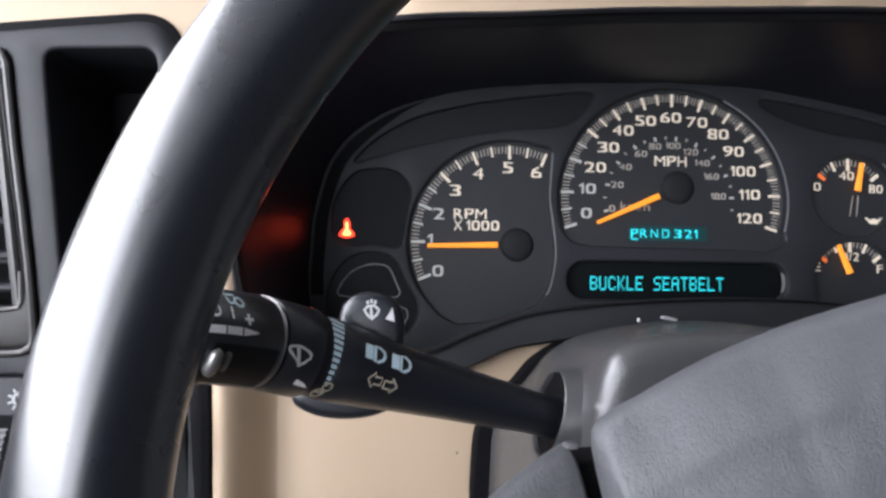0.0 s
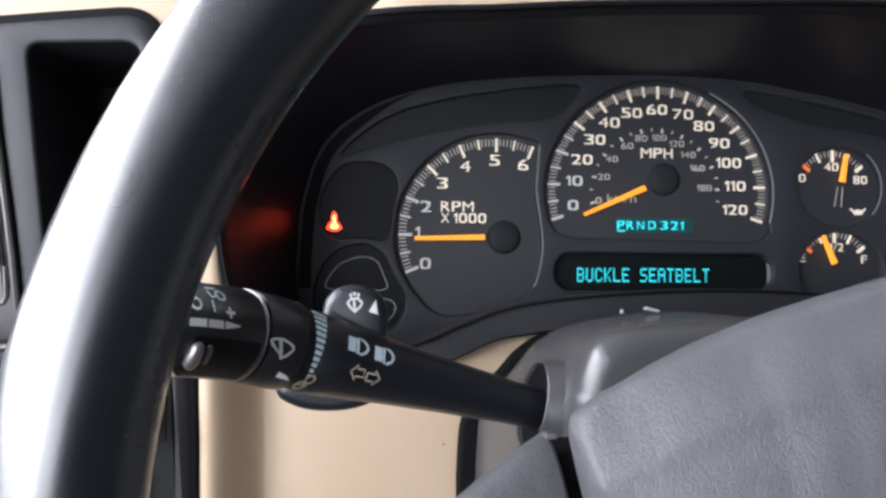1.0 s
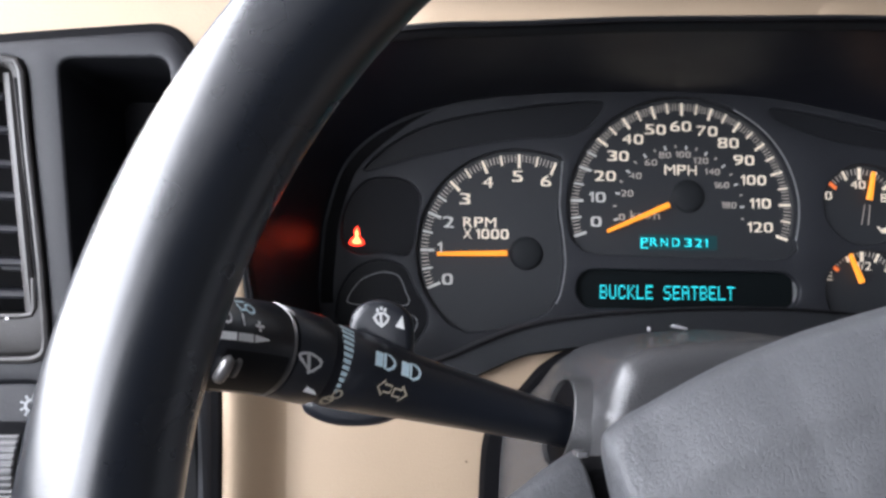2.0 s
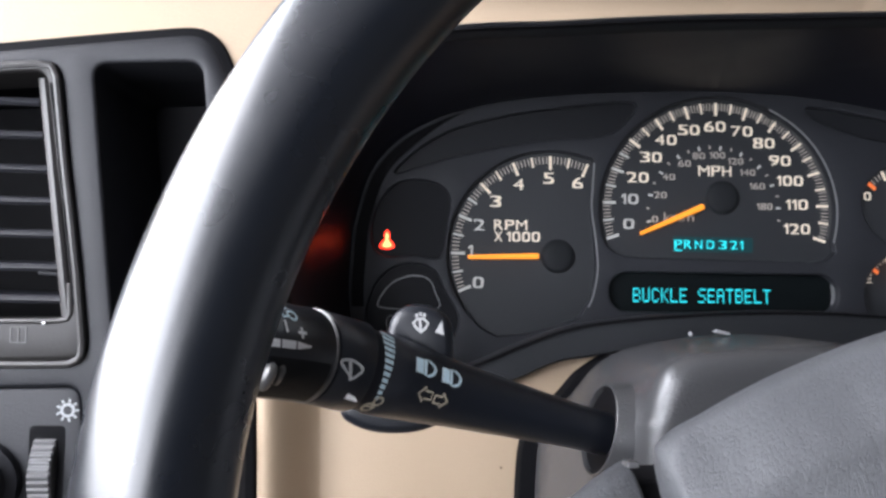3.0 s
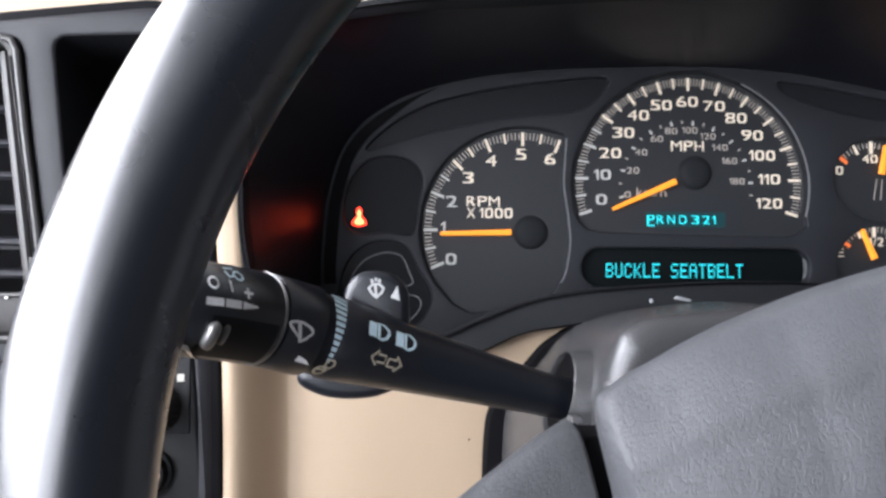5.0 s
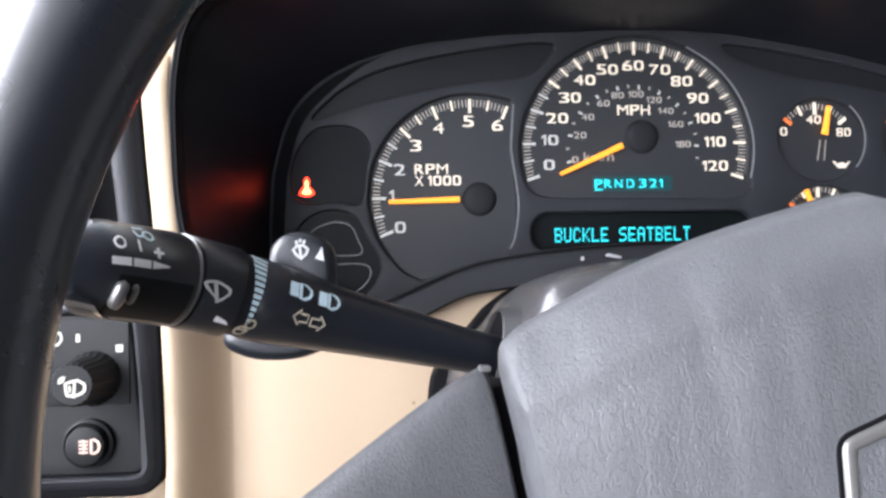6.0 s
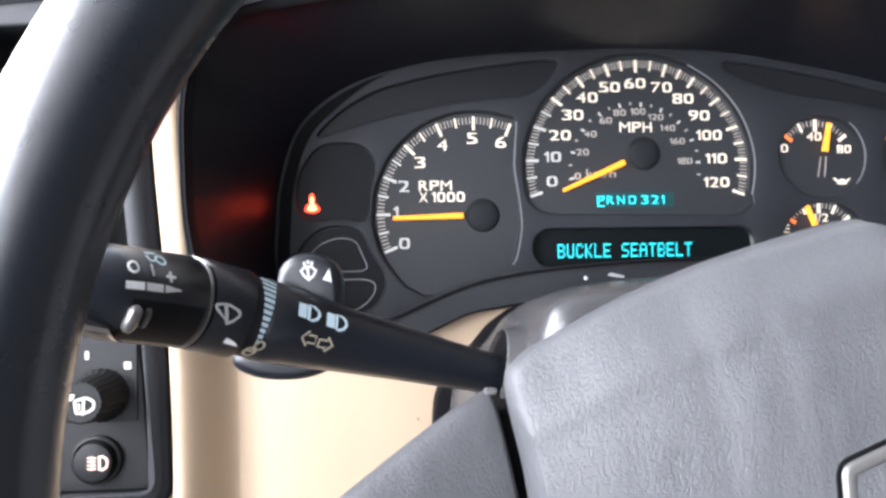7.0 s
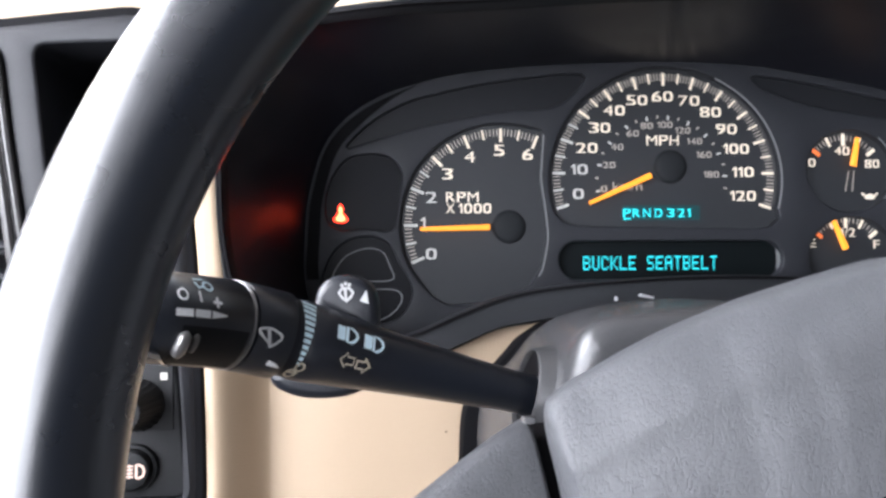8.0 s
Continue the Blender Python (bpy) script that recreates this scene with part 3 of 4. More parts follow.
def face(name, loop, mat, parent, y=0.0, label=""):
    return part(name, plate([shrink(loop, -0.0015)], y, y + 0.004), mat, parent, label)


def tick(cx, cz, r, a, length, w):
    p, q = Vector(polar(cx, cz, r, a)), Vector(polar(cx, cz, r - length, a))
    return stroke([tuple(p), tuple(q)], w)


def needle(parent, cx, cz, a, r0, r1, w0, w1, hub, hub_mat=None):
    base, tip = Vector(polar(cx, cz, r0, a)), Vector(polar(cx, cz, r1, a))
    t = (tip - base).normalized()
    q = Vector((-t.y, t.x))
    bm = bmesh.new()
    sections = []
    for p, w in ((base, w0), (tip, w1)):
        ring = [p + q * w, p + q * w * 0.5, p - q * w * 0.5, p - q * w]
        ys = (-0.0034, -0.0046, -0.0046, -0.0034)
        sections.append([(v.x, y, v.y) for v, y in zip(ring, ys)])
    arm = part("needle", loft(sections, (True, True), bm), NEEDLE, parent, "lit orange pointer")
    if hub:
        part("hub", turned([(0.0, hub), (0.0006, hub * 0.98), (0.0014, hub * 0.92), (0.0022, hub * 0.80), (0.0028, hub * 0.62), (0.0031, hub * 0.35)], (cx, 0.0, cz), (0, -1, 0), 36), hub_mat or NEEDLEHUB, parent, "black needle hub")
    return arm


# speedometer
speedo = face("speedometer", speed_win, DIAL, cluster, label="speedometer dial up to 120")
polys = []
for k in range(121):
    if k % 5:
        polys += tick(0, 0, speed_radius(-108 + 1.8 * k) - 0.0002, -108 + 1.8 * k, 0.0042, 0.00055)
part("scale", flat(polys, -0.0001), GREYPRINT, speedo, "fine white scale marks", smooth=False)
for k in range(25):
    a = -108 + 9 * k
    big = k % 2 == 0
    part("tick", flat(tick(0, 0, speed_radius(a) + 0.0002, a, 0.0074 if big else 0.0060, 0.0016 if big else 0.0012), -0.0002), DIMPRINT if k < 6 else WHITE, speedo, smooth=False)
NUMS = [(0, -0.0503, -0.0119), (10, -0.0496, 0.0022), (20, -0.0451, 0.0146), (30, -0.0375, 0.0263), (40, -0.0289, 0.0364), (50, -0.0156, 0.0424), (60, -0.0005, 0.0447),
        (70, 0.0152, 0.0423), (80, 0.0279, 0.0357), (90, 0.0372, 0.0258), (100, 0.0429, 0.0143), (110, 0.0468, 0.0007), (120, 0.0466, -0.0132)]
for v, x, z in NUMS:
    part("numeral", letters(str(v), 0.0058, (0, 0.0062, 0.0124 if v > 10 else 0.0096, 0.0150 if v != 110 else 0.0126)[len(str(v))], x, z, -0.0001), DIMPRINT if v in (0, 10) else WHITE, speedo, smooth=False)
for v, x, z in [(0, -0.0353, -0.0090), (20, -0.0322, 0.0048), (40, -0.0274, 0.0152), (60, -0.0182, 0.0231), (80, -0.0099, 0.0276), (100, 0.0009, 0.0282), (120, 0.0114, 0.0249),
                (140, 0.0183, 0.0186), (160, 0.0238, 0.0109), (180, 0.0280, -0.0007)]:
    part("numeral", letters(str(v), 0.0036, (0, 0.0036, 0.0072, 0.0088)[len(str(v))], x, z, -0.0001), GREYPRINT, speedo, smooth=False)
for k in range(20):
    a = -105 + 10.97 * k
    r = float(np.interp(a, (-105, -60, -30, 0, 30, 60, 103), (0.0414, 0.0373, 0.0349, 0.0335, 0.0337, 0.0349, 0.0379)))
    part("tick", flat(tick(0.0, 0.0, r, a, 0.0026 if k % 2 == 0 else 0.0018, 0.0012 if k % 2 == 0 else 0.0009), -0.0001), GREYPRINT if k % 2 else DIMPRINT, speedo, smooth=False)
part("lettering", letters("MPH", 0.0058, 0.0190, -0.0007, 0.0191, -0.0001), WHITE, speedo, smooth=False)
part("lettering", letters("km/h", 0.0050, 0.0172, -0.0216, -0.0074, -0.0001), GREYPRINT, speedo, smooth=False)
needle(speedo, 0.0036, 0.0039, -114.0, 0.0136, 0.0530, 0.00165, 0.0010, 0.0098)
gear = part("gear_display", flat([rounded(-0.0250, -0.0272, 0.0208, -0.0186, 0.0008, 3)], -0.0002), GEARGLASS, speedo, "dark teal gear position window")
for ch, x in zip("PRND321", (-0.0222, -0.0168, -0.0106, -0.0038, 0.0034, 0.0096, 0.0141)):
    part("segment_letter", letters(ch, 0.0048, 0.0042 if ch != "1" else 0.0018, x, -0.0230, -0.0006), CYAN, gear, smooth=False)
part("segment_letter", flat([rounded(-0.0243, -0.0268, -0.0200, -0.0260, 0.0002, 2), rounded(-0.0245, -0.0260, -0.0240, -0.0208, 0.0002, 2)], -0.0006), CYAN, gear, smooth=False)
# raised clear edge of the speedometer's right side
edge = [polar(0, 0, speed_radius(a) + 0.0022, a) for a in range(28, 112, 4)]
part("rim_line", flat(stroke(edge, 0.0011), -0.0052), LINE, speedo, "pale moulded edge line", smooth=False)
edge = [polar(0, 0, speed_radius(a) + 0.0008, a) for a in range(34, 109, 4)]
part("rim_step", flat(stroke(edge, 0.0016), -0.0003), RIMSTEP, speedo, "grey step at the foot of the dial's edge", smooth=False)

# tachometer
tach = face("tachometer", tach_win, DIAL, cluster, label="tachometer dial up to 6")
polys = []
for k in range(61):
    if k % 5:
        polys += tick(*TC, TR - 0.0004, -112.5 + 2.25 * k, 0.0040, 0.0006)
part("scale", flat(polys, -0.0001), GREYPRINT, tach, "fine white scale marks", smooth=False)
for k in range(13):
    big = k % 2 == 0
    part("tick", flat(tick(*TC, TR, -112.5 + 11.25 * k, 0.0078 if big else 0.0058, 0.0016 if big else 0.0012), -0.0002), DIMPRINT if k < 6 else WHITE, tach, smooth=False)
for v, x, z in [(0, -0.1351, -0.0461), (1, -0.1396, -0.0285), (2, -0.1349, -0.0139), (3, -0.1257, -0.0005), (4, -0.1128, 0.0093), (5, -0.0959, 0.0131), (6, -0.0795, 0.0108)]:
    part("numeral", letters(str(v), 0.0062, 0.0060 if v != 1 else 0.0026, x, z, -0.0001), DIMPRINT if v < 3 else WHITE, tach, smooth=False)
part("lettering", letters("RPM", 0.0056, 0.0186, -0.1172, -0.0137, -0.0001), WHITE, tach, smooth=False)
part("lettering", letters("X 1000", 0.0056, 0.0258, -0.1136, -0.0202, -0.0001), WHITE, tach, smooth=False)
needle(tach, -0.0905, -0.0308, -91.5, 0.0115, 0.0508, 0.0016, 0.0011, 0.0096)
edge = curve_loop([(-0.0712, 0.0215), (-0.0722, 0.006), (-0.0727, -0.0048), (-0.0705, -0.0210), (-0.0692, -0.0371), (-0.0718, -0.0531), (-0.0745, -0.059)], 5, closed=False)
part("rim_line", flat(stroke(edge, 0.0009), -0.0052), LINE, tach, "pale moulded edge line", smooth=False)

# message display: 5 x 7 dot letters
FONT = {"B": "1E11111E11111E", "U": "1111111111110E", "C": "0E11101010110E", "K": "11121418141211", "L": "1010101010101F", "E": "1F10101E10101F",
        "S": "0F10100E01011E", "A": "0E11111F111111", "T": "1F040404040404"}
display = face("message_display", msg_win, LCD, cluster, y=0.001, label="dark display with cyan dot letters BUCKLE SEATBELT")
for i, ch in enumerate("BUCKLE SEATBELT"):
    if ch == " ":
        continue
    polys = []
    for row in range(7):
        bits = int(FONT[ch][2 * row:2 * row + 2], 16)
        for col in range(5):
            if bits >> (4 - col) & 1:
                x, z = -0.0473 + i * 0.00533 + col * 0.00084, -0.0484 - row * 0.00115
                polys.append([(x - 0.00036, z - 0.00048), (x + 0.00036, z - 0.00048), (x + 0.00036, z + 0.00048), (x - 0.00036, z + 0.00048)])
    part("dot_letter", flat(polys, 0.0009), CYAN, display, smooth=False)
# The glint is a pale flat shape, not a reflection.
part("end_glint", flat([curve_loop([(0.0650, -0.0445), (0.0672, -0.0470), (0.0676, -0.0505), (0.0668, -0.0545), (0.0650, -0.0560), (0.0655, -0.0505)], 4)], -0.001), LINE, display, "painted glint on the clear plastic end of the window")

# warning lamp fields
warn = face("warning_lens", warn_up, SMOKE, cluster, y=-0.002, label="smoked upper warning lamp field")
part("belt_lamp", flat([curve_loop([(-0.1861, -0.0176), (-0.1845, -0.0200), (-0.1848, -0.0225), (-0.1826, -0.0250), (-0.1819, -0.0272), (-0.1845, -0.0284), (-0.1876, -0.0284), (-0.1902, -0.0272), (-0.1895, -0.0250), (-0.1874, -0.0225), (-0.1877, -0.0200)], 4)], -0.0022),
     LAMP, warn, "lit red seat belt lamp")
part("lamp_core", flat([curve_loop([(-0.1861, -0.0192), (-0.1850, -0.0215), (-0.1853, -0.0232), (-0.1840, -0.0252), (-0.1836, -0.0268), (-0.1860, -0.0275), (-0.1884, -0.0268), (-0.1880, -0.0252), (-0.1868, -0.0232), (-0.1872, -0.0215)], 4)], -0.0026), HOT, warn, "bright core of the lamp")
low = face("warning_lens", warn_low, SMOKE, cluster, y=-0.002, label="smoked lower warning lamp field with two outlined lamps")
d1 = curve_loop([(-0.1906, -0.0585), (-0.1842, -0.0482), (-0.1760, -0.0438), (-0.1690, -0.0428), (-0.1622, -0.0452), (-0.1585, -0.0530), (-0.1563, -0.0590), (-0.1600, -0.0612), (-0.1720, -0.0612), (-0.1850, -0.0610)], 4)
d2 = curve_loop([(-0.1850, -0.0660), (-0.1719, -0.0660), (-0.1575, -0.0660), (-0.1520, -0.0690), (-0.1535, -0.0755), (-0.1612, -0.0820), (-0.172, -0.084), (-0.182, -0.080)], 4)
for d in (d1, d2):
    part("lamp_outline", flat(stroke(d, 0.0005, True), -0.0021), ICONGREY, low, "thin grey lamp outline", smooth=False)
for loop in (strip_l, strip_r):
    face("upper_inlay", loop, INLAY, cluster, y=-0.001, label="dark inlay strip above the dials")

# four small gauges
def small_gauge(key, label, words, ang, red, shift=0.0, reach=(0.0040, 0.0215)):
    cx, cz = SMALL[key]
    g = face("small_gauge", small_win[key], DIAL, cluster, label=label)
    polys = []
    for k in range(17):
        if k % 4:
            polys += tick(cx, cz, 0.0232, -52 + 6.5 * k, 0.0034, 0.0006)
    part("scale", flat(polys, -0.0001), GREYPRINT, g, smooth=False)
    for k in range(5):
        m = REDMARK if k == red else WHITE
        part("tick", flat(tick(cx, cz, 0.0238, -52 + 26 * k, 0.0072 if k == 2 else 0.0058, 0.0022 if k in (0, 2, 4) else 0.0017), -0.0002), m, g, smooth=False)
    for text, x, z, w, h in words:
        part("numeral", letters(text, h, w, cx + x, cz + z, -0.0001), WHITE, g, smooth=False)
    needle(g, cx + shift, cz, ang, *reach, 0.0021, 0.0014, 0)
    return g


oil = small_gauge("oil", "oil pressure gauge up to 80", [("0", -0.0189, 0.0069, 0.0042, 0.0048), ("40", -0.0007, 0.0138, 0.0090, 0.0048), ("80", 0.0174, 0.0063, 0.0086, 0.0048)], 10.0, 0, 0.0031, (0.0046, 0.0212))
cx, cz = SMALL["oil"]
part("pivot_line", flat(stroke([(cx + 0.0030, cz + 0.002), (cx + 0.0009, cz - 0.0100)], 0.0005) + stroke([(cx + 0.0062, cz + 0.002), (cx + 0.0050, cz - 0.0100)], 0.0005), -0.0003), GREYPRINT, oil, smooth=False)
can = [(0.0100, -0.0108), (0.0118, -0.0108), (0.0128, -0.0122), (0.0160, -0.0112), (0.0180, -0.0122), (0.0205, -0.0105), (0.0205, -0.0114), (0.0186, -0.0135), (0.0180, -0.0146), (0.0132, -0.0146), (0.0126, -0.0134)]
part("oil_can_symbol", flat([[(cx + x, cz + z) for x, z in can[::-1]]], -0.0002), WHITE, oil, "white oil can symbol", smooth=False)
edge = [polar(cx + 0.002, cz + 0.0015, 0.0252, a) for a in range(40, 132, 6)]
part("rim_line", flat(stroke(edge, 0.0009), -0.0050), LINE, oil, "pale moulded edge line", smooth=False)
small_gauge("fuel", "fuel gauge from E to F", [("E", -0.0198, 0.0078, 0.0036, 0.0048), ("1/2", 0.0014, 0.0140, 0.0086, 0.0048), ("F", 0.0186, 0.0070, 0.0036, 0.0048)], -23.5, 0, 0.0, (0.0048, 0.0228))
small_gauge("volt", "battery voltage gauge", [], 5.0, 0)
small_gauge("heat", "coolant temperature gauge", [], 0.0, 4)

# ---------------------------------------------------------------- left panel: vent, pocket, switches
panel = thing("switch_panel", (-0.34, -0.08, -0.158), "charcoal plastic panel with air vent, open pocket and light switches", "dash panel")
P_OUT = round_corners([(-0.500, 0.030), (-0.420, 0.040), (-0.352, 0.0473), (-0.3059, 0.0530), (-0.2550, 0.0585), (-0.2428, 0.0300), (-0.2415, -0.002), (-0.2398, -0.025), (-0.2375, -0.051), (-0.2351, -0.090),
                       (-0.2338, -0.1285), (-0.2335, -0.1580), (-0.500, -0.1580)], 0.018, 6)
V_OUT = round_corners([(-0.450, 0.030), (-0.3168, 0.0405), (-0.3118, 0.000), (-0.3082, -0.0234), (-0.3048, -0.0468), (-0.3006, -0.0815), (-0.450, -0.0860)], 0.0085)
POCKET = round_corners([(-0.3040, 0.0400), (-0.2600, 0.0420), (-0.2560, 0.0050), (-0.2500, -0.0500), (-0.2490, -0.0720), (-0.2915, -0.0720)], 0.006)
SW1 = round_corners([(-0.430, -0.0945), (-0.3040, -0.0912), (-0.2970, -0.1490), (-0.430, -0.1490)], 0.006)
SW2 = round_corners([(-0.2890, -0.0840), (-0.2455, -0.0840), (-0.2405, -0.1490), (-0.2890, -0.1490)], 0.006)
FRONT = -0.1065
# Black sleeve that paints the shade between panel and fascia.
part("gap_shade", loft([[(x, y, z) for x, z in shrink(P_OUT, d)] for d, y in ((0.0, -0.080), (0.0, -0.1034), (0.0004, -0.1040), (0.0012, -0.1043), (0.0060, -0.1043))], (False, False)), HUB, panel, "dark sleeve for the shade in the gap round the panel")
part("plate", plate([shrink(P_OUT, 0.0022), V_OUT, POCKET, SW1, SW2], FRONT, -0.078, 0.0062, inner_bevel=0.0016), PANEL, panel, "charcoal grained face plate")


def box_behind(loop, y0, y1, mat, parent, name, label=""):
    """An open-fronted box behind an opening."""
    a = shrink(loop, -0.001)
    bm = loft([[(x, y0, z) for x, z in a], [(x, y1, z) for x, z in a]], (False, True))
    return part(name, bm, mat, parent, label)


box_behind(POCKET, FRONT + 0.003, -0.030, BLACK, panel, "pocket", "black empty storage pocket")
# air vent
vent = thing("air_vent", (-0.38, -0.085, -0.08), "charcoal air vent with horizontal slats and a worn grey frame", "air vent")
part("frame", plate([shrink(V_OUT, 0.0004), round_corners([(-0.444, 0.026), (-0.3225, 0.0362), (-0.3172, 0.000), (-0.3135, -0.0234), (-0.3096, -0.0500), (-0.3082, -0.0640), (-0.444, -0.0660)], 0.005)], FRONT - 0.0014, -0.085, 0.0026),
     PANEL_EDGE, vent, "worn grey vent frame")
V_IN = round_corners([(-0.446, 0.028), (-0.3215, 0.0375), (-0.3162, 0.000), (-0.3125, -0.0234), (-0.3086, -0.0500), (-0.3072, -0.0650), (-0.446, -0.0670)], 0.005)
box_behind(V_IN, -0.100, -0.045, HUB, vent, "duct", "dark air duct")
for i, z in enumerate((0.0245, 0.0105, -0.0035, -0.0168, -0.0304, -0.0440, -0.0570)):
    xr = -0.3250 + (0.0105 - z) * 0.165
    sec = [(-0.1014, 0.0014), (-0.1002, 0.0020), (-0.084, 0.0034), (-0.084, 0.0024), (-0.1000, -0.0014), (-0.1014, -0.0015), (-0.1024, -0.0004)]
    bm = loft([[(-0.448, y, z + 0.001 + dz) for y, dz in sec], [(xr, y, z + dz) for y, dz in sec]])
    part("slat", bm, BLACK, vent)
part("clip_tab", plate([rounded(-0.3265, -0.0470, -0.3175, -0.0418, 0.001)], -0.0985, -0.09, 0.0005), PANEL, vent)
part("side_rail", loft([[(-0.3275 + dx, y, 0.034) for dx, y in ((0, -0.1025), (0.0010, -0.1035), (0.0030, -0.1040), (0.0042, -0.1030), (0.0042, -0.085), (0, -0.085))], [(-0.3140 + dx, y, -0.064) for dx, y in ((0, -0.1025), (0.0010, -0.1035), (0.0030, -0.1040), (0.0042, -0.1030), (0.0042, -0.085), (0, -0.085))]]), RAIL, vent)
# Paler bars: edge wear, and the highlight along the edges put into the colour.
for line, r in (([(-0.444, -0.0842), (-0.3120, -0.0826), (-0.3078, -0.0822), (-0.3048, -0.0808), (-0.3034, -0.0785), (-0.3033, -0.0740), (-0.3038, -0.0690), (-0.3064, -0.0468), (-0.3098, -0.0234), (-0.3134, 0.0), (-0.3178, 0.0335), (-0.3200, 0.0380), (-0.3260, 0.0388), (-0.444, 0.0290)], 0.0016),
                ([(-0.444, -0.0672), (-0.3140, -0.0654), (-0.3092, -0.0646), (-0.3082, -0.0620), (-0.3090, -0.0500)], 0.0012)):
    part("frame_edge", tube([(x, FRONT - 0.0009, z) for x, z in line], r), RAIL, vent, "worn edge of the frame, paler for its highlight")
dial = part("vent_wheel", turned([(0.0, 0.0078), (0.0016, 0.0078), (0.0020, 0.0068), (0.0012, 0.0060)], (-0.3450, FRONT - 0.0008, -0.0733), (0, -1, 0), 30), HUB, vent, "black vent shut-off wheel")
part("mark", flat(stroke(rounded(-0.3310, -0.0740, -0.3250, -0.0680, 0.0004, 2), 0.0007, True) + stroke([(-0.328, -0.074), (-0.328, -0.068)], 0.0006), FRONT - 0.0015), RAIL, vent, "faint moulded square mark", smooth=False)
part("mark", flat([rounded(-0.3186, -0.0667, -0.3172, -0.0657, 0.0004, 3)], FRONT - 0.0024), ICON, vent, "small pale fleck", smooth=False)

# Flat black line that paints a groove's shade; the frame isn't cut.
part("groove_shade", flat(stroke([(-0.3196, 0.0310), (-0.3150, 0.000), (-0.3116, -0.0234), (-0.3078, -0.0500), (-0.3066, -0.0590)], 0.0011), FRONT - 0.0015), HUB, vent, "flat dark line for the shade of a groove in the frame", smooth=False)

# headlamp switch unit
unit = thing("headlamp_switch", (-0.36, -0.085, -0.148), "charcoal headlamp switch with dimmer thumb wheel", "switch")
part("face", plate([shrink(SW1, 0.0004)], FRONT + 0.0012, -0.085, 0.0015), PANEL, unit)
polys = [p for k in range(9) for p in stroke([(-0.3086 + 0.0036 * math.cos(k * 0.698), -0.1009 + 0.0036 * math.sin(k * 0.698)), (-0.3086 + 0.0053 * math.cos(k * 0.698), -0.1009 + 0.0053 * math.sin(k * 0.698))], 0.0010)]
part("lamp_symbol", flat([[(-0.3086 + (x + 0.3086) * 0.86, -0.1009 + (z + 0.1009) * 0.86) for x, z in p] for p in polys + stroke(circle(-0.3086, -0.1009, 0.0027, 24), 0.0013, True)], FRONT + 0.0011), ICONGREY, unit, "grey white lamp symbol", smooth=False)
# Black plate that paints the dark gap round the wheel; nothing is cut out.
part("thumb_wheel_slot_shade", plate([rounded(-0.3232, -0.1440, -0.3092, -0.1070, 0.002)], FRONT + 0.0009, -0.10, 0.0002), HUB, unit)
bm = bmesh.new()
rings = []
for x, r in ((-0.3212, 0.0210), (-0.3206, 0.0220), (-0.3126, 0.0220), (-0.3120, 0.0210)):
    rings.append([(x, -0.0895 - (r - (0.0007 if (k // 2) % 2 else 0)) * math.cos(2 * math.pi * k / 200), -0.1262 + (r - (0.0007 if (k // 2) % 2 else 0)) * math.sin(2 * math.pi * k / 200)) for k in range(200)])
part("dimmer_wheel", loft(rings, bm=bm), WHEELGREY, unit, "ribbed grey dimmer thumb wheel", smooth=False)
knob = part("headlamp_knob", turned([(0.0, 0.0170), (0.004, 0.0168), (0.006, 0.0135), (0.016, 0.0128), (0.018, 0.0110)], (-0.3420, FRONT + 0.001, -0.1295), (0, -1, 0), 40), BLACK, unit, "black round headlamp knob")

# rear wiper and fog lamp unit
unit = thing("wiper_fog_switch", (-0.265, -0.085, -0.148), "black rear wiper knob and lit fog lamp button", "switch")
part("face", plate([shrink(SW2, 0.0004)], FRONT + 0.0012, -0.085, 0.0012), SHADE, unit)
part("upper_field", plate([rounded(-0.2870, -0.1205, -0.2462, -0.0860, 0.001)], FRONT + 0.0004, -0.100, 0.0004), SHADE, unit)
part("wiper_knob", turned([(0.0, 0.0110), (0.003, 0.0108), (0.005, 0.0092), (0.0195, 0.0084), (0.0205, 0.0076)], (-0.2605, FRONT + 0.001, -0.1098), (0, -1, 0.02), 48, rib=0.0005, ribs=24), SHADE, unit, "black ribbed rotary knob")
y = FRONT - 0.0200
hexa = round_corners([(-0.0034, 0.0018), (0.0010, 0.0030), (0.0038, 0.0014), (0.0036, -0.0012), (0.0012, -0.0026), (-0.0028, -0.0028)], 0.0009, 3)
part("wiper_symbol", flat([[(x - 0.2592, z - 0.1104) for x, z in p] for p in stroke(hexa, 0.0010, True) + stroke([(0.0000, 0.0022), (-0.0003, -0.0036)], 0.0010) + stroke([(-0.0018, 0.0010), (-0.0017, -0.0016)], 0.0007)
                          + [[(-0.0060, 0.0016), (-0.0040, 0.0022), (-0.0032, 0.0042), (-0.0046, 0.0045), (-0.0058, 0.0034)][::-1]]], y), ICONWARM, unit, "worn white rear wiper symbol", smooth=False)
part("mark", flat([rounded(-0.2514, -0.0996, -0.2486, -0.0966, 0.0003, 2)], FRONT + 0.0002), ICONWARM, unit, "small white square", smooth=False)
part("mark", flat([rounded(-0.2668, -0.0953, -0.2652, -0.0920, 0.0003, 2)], FRONT + 0.0002), ICONWARM, unit, "small white stroke", smooth=False)
part("mark", flat(stroke([(-0.2760, -0.0915), (-0.2728, -0.0915), (-0.2722, -0.0940), (-0.2738, -0.0962), (-0.2755, -0.0962)], 0.0010), FRONT + 0.0002), ICONWARM, unit, "small white curved mark", smooth=False)
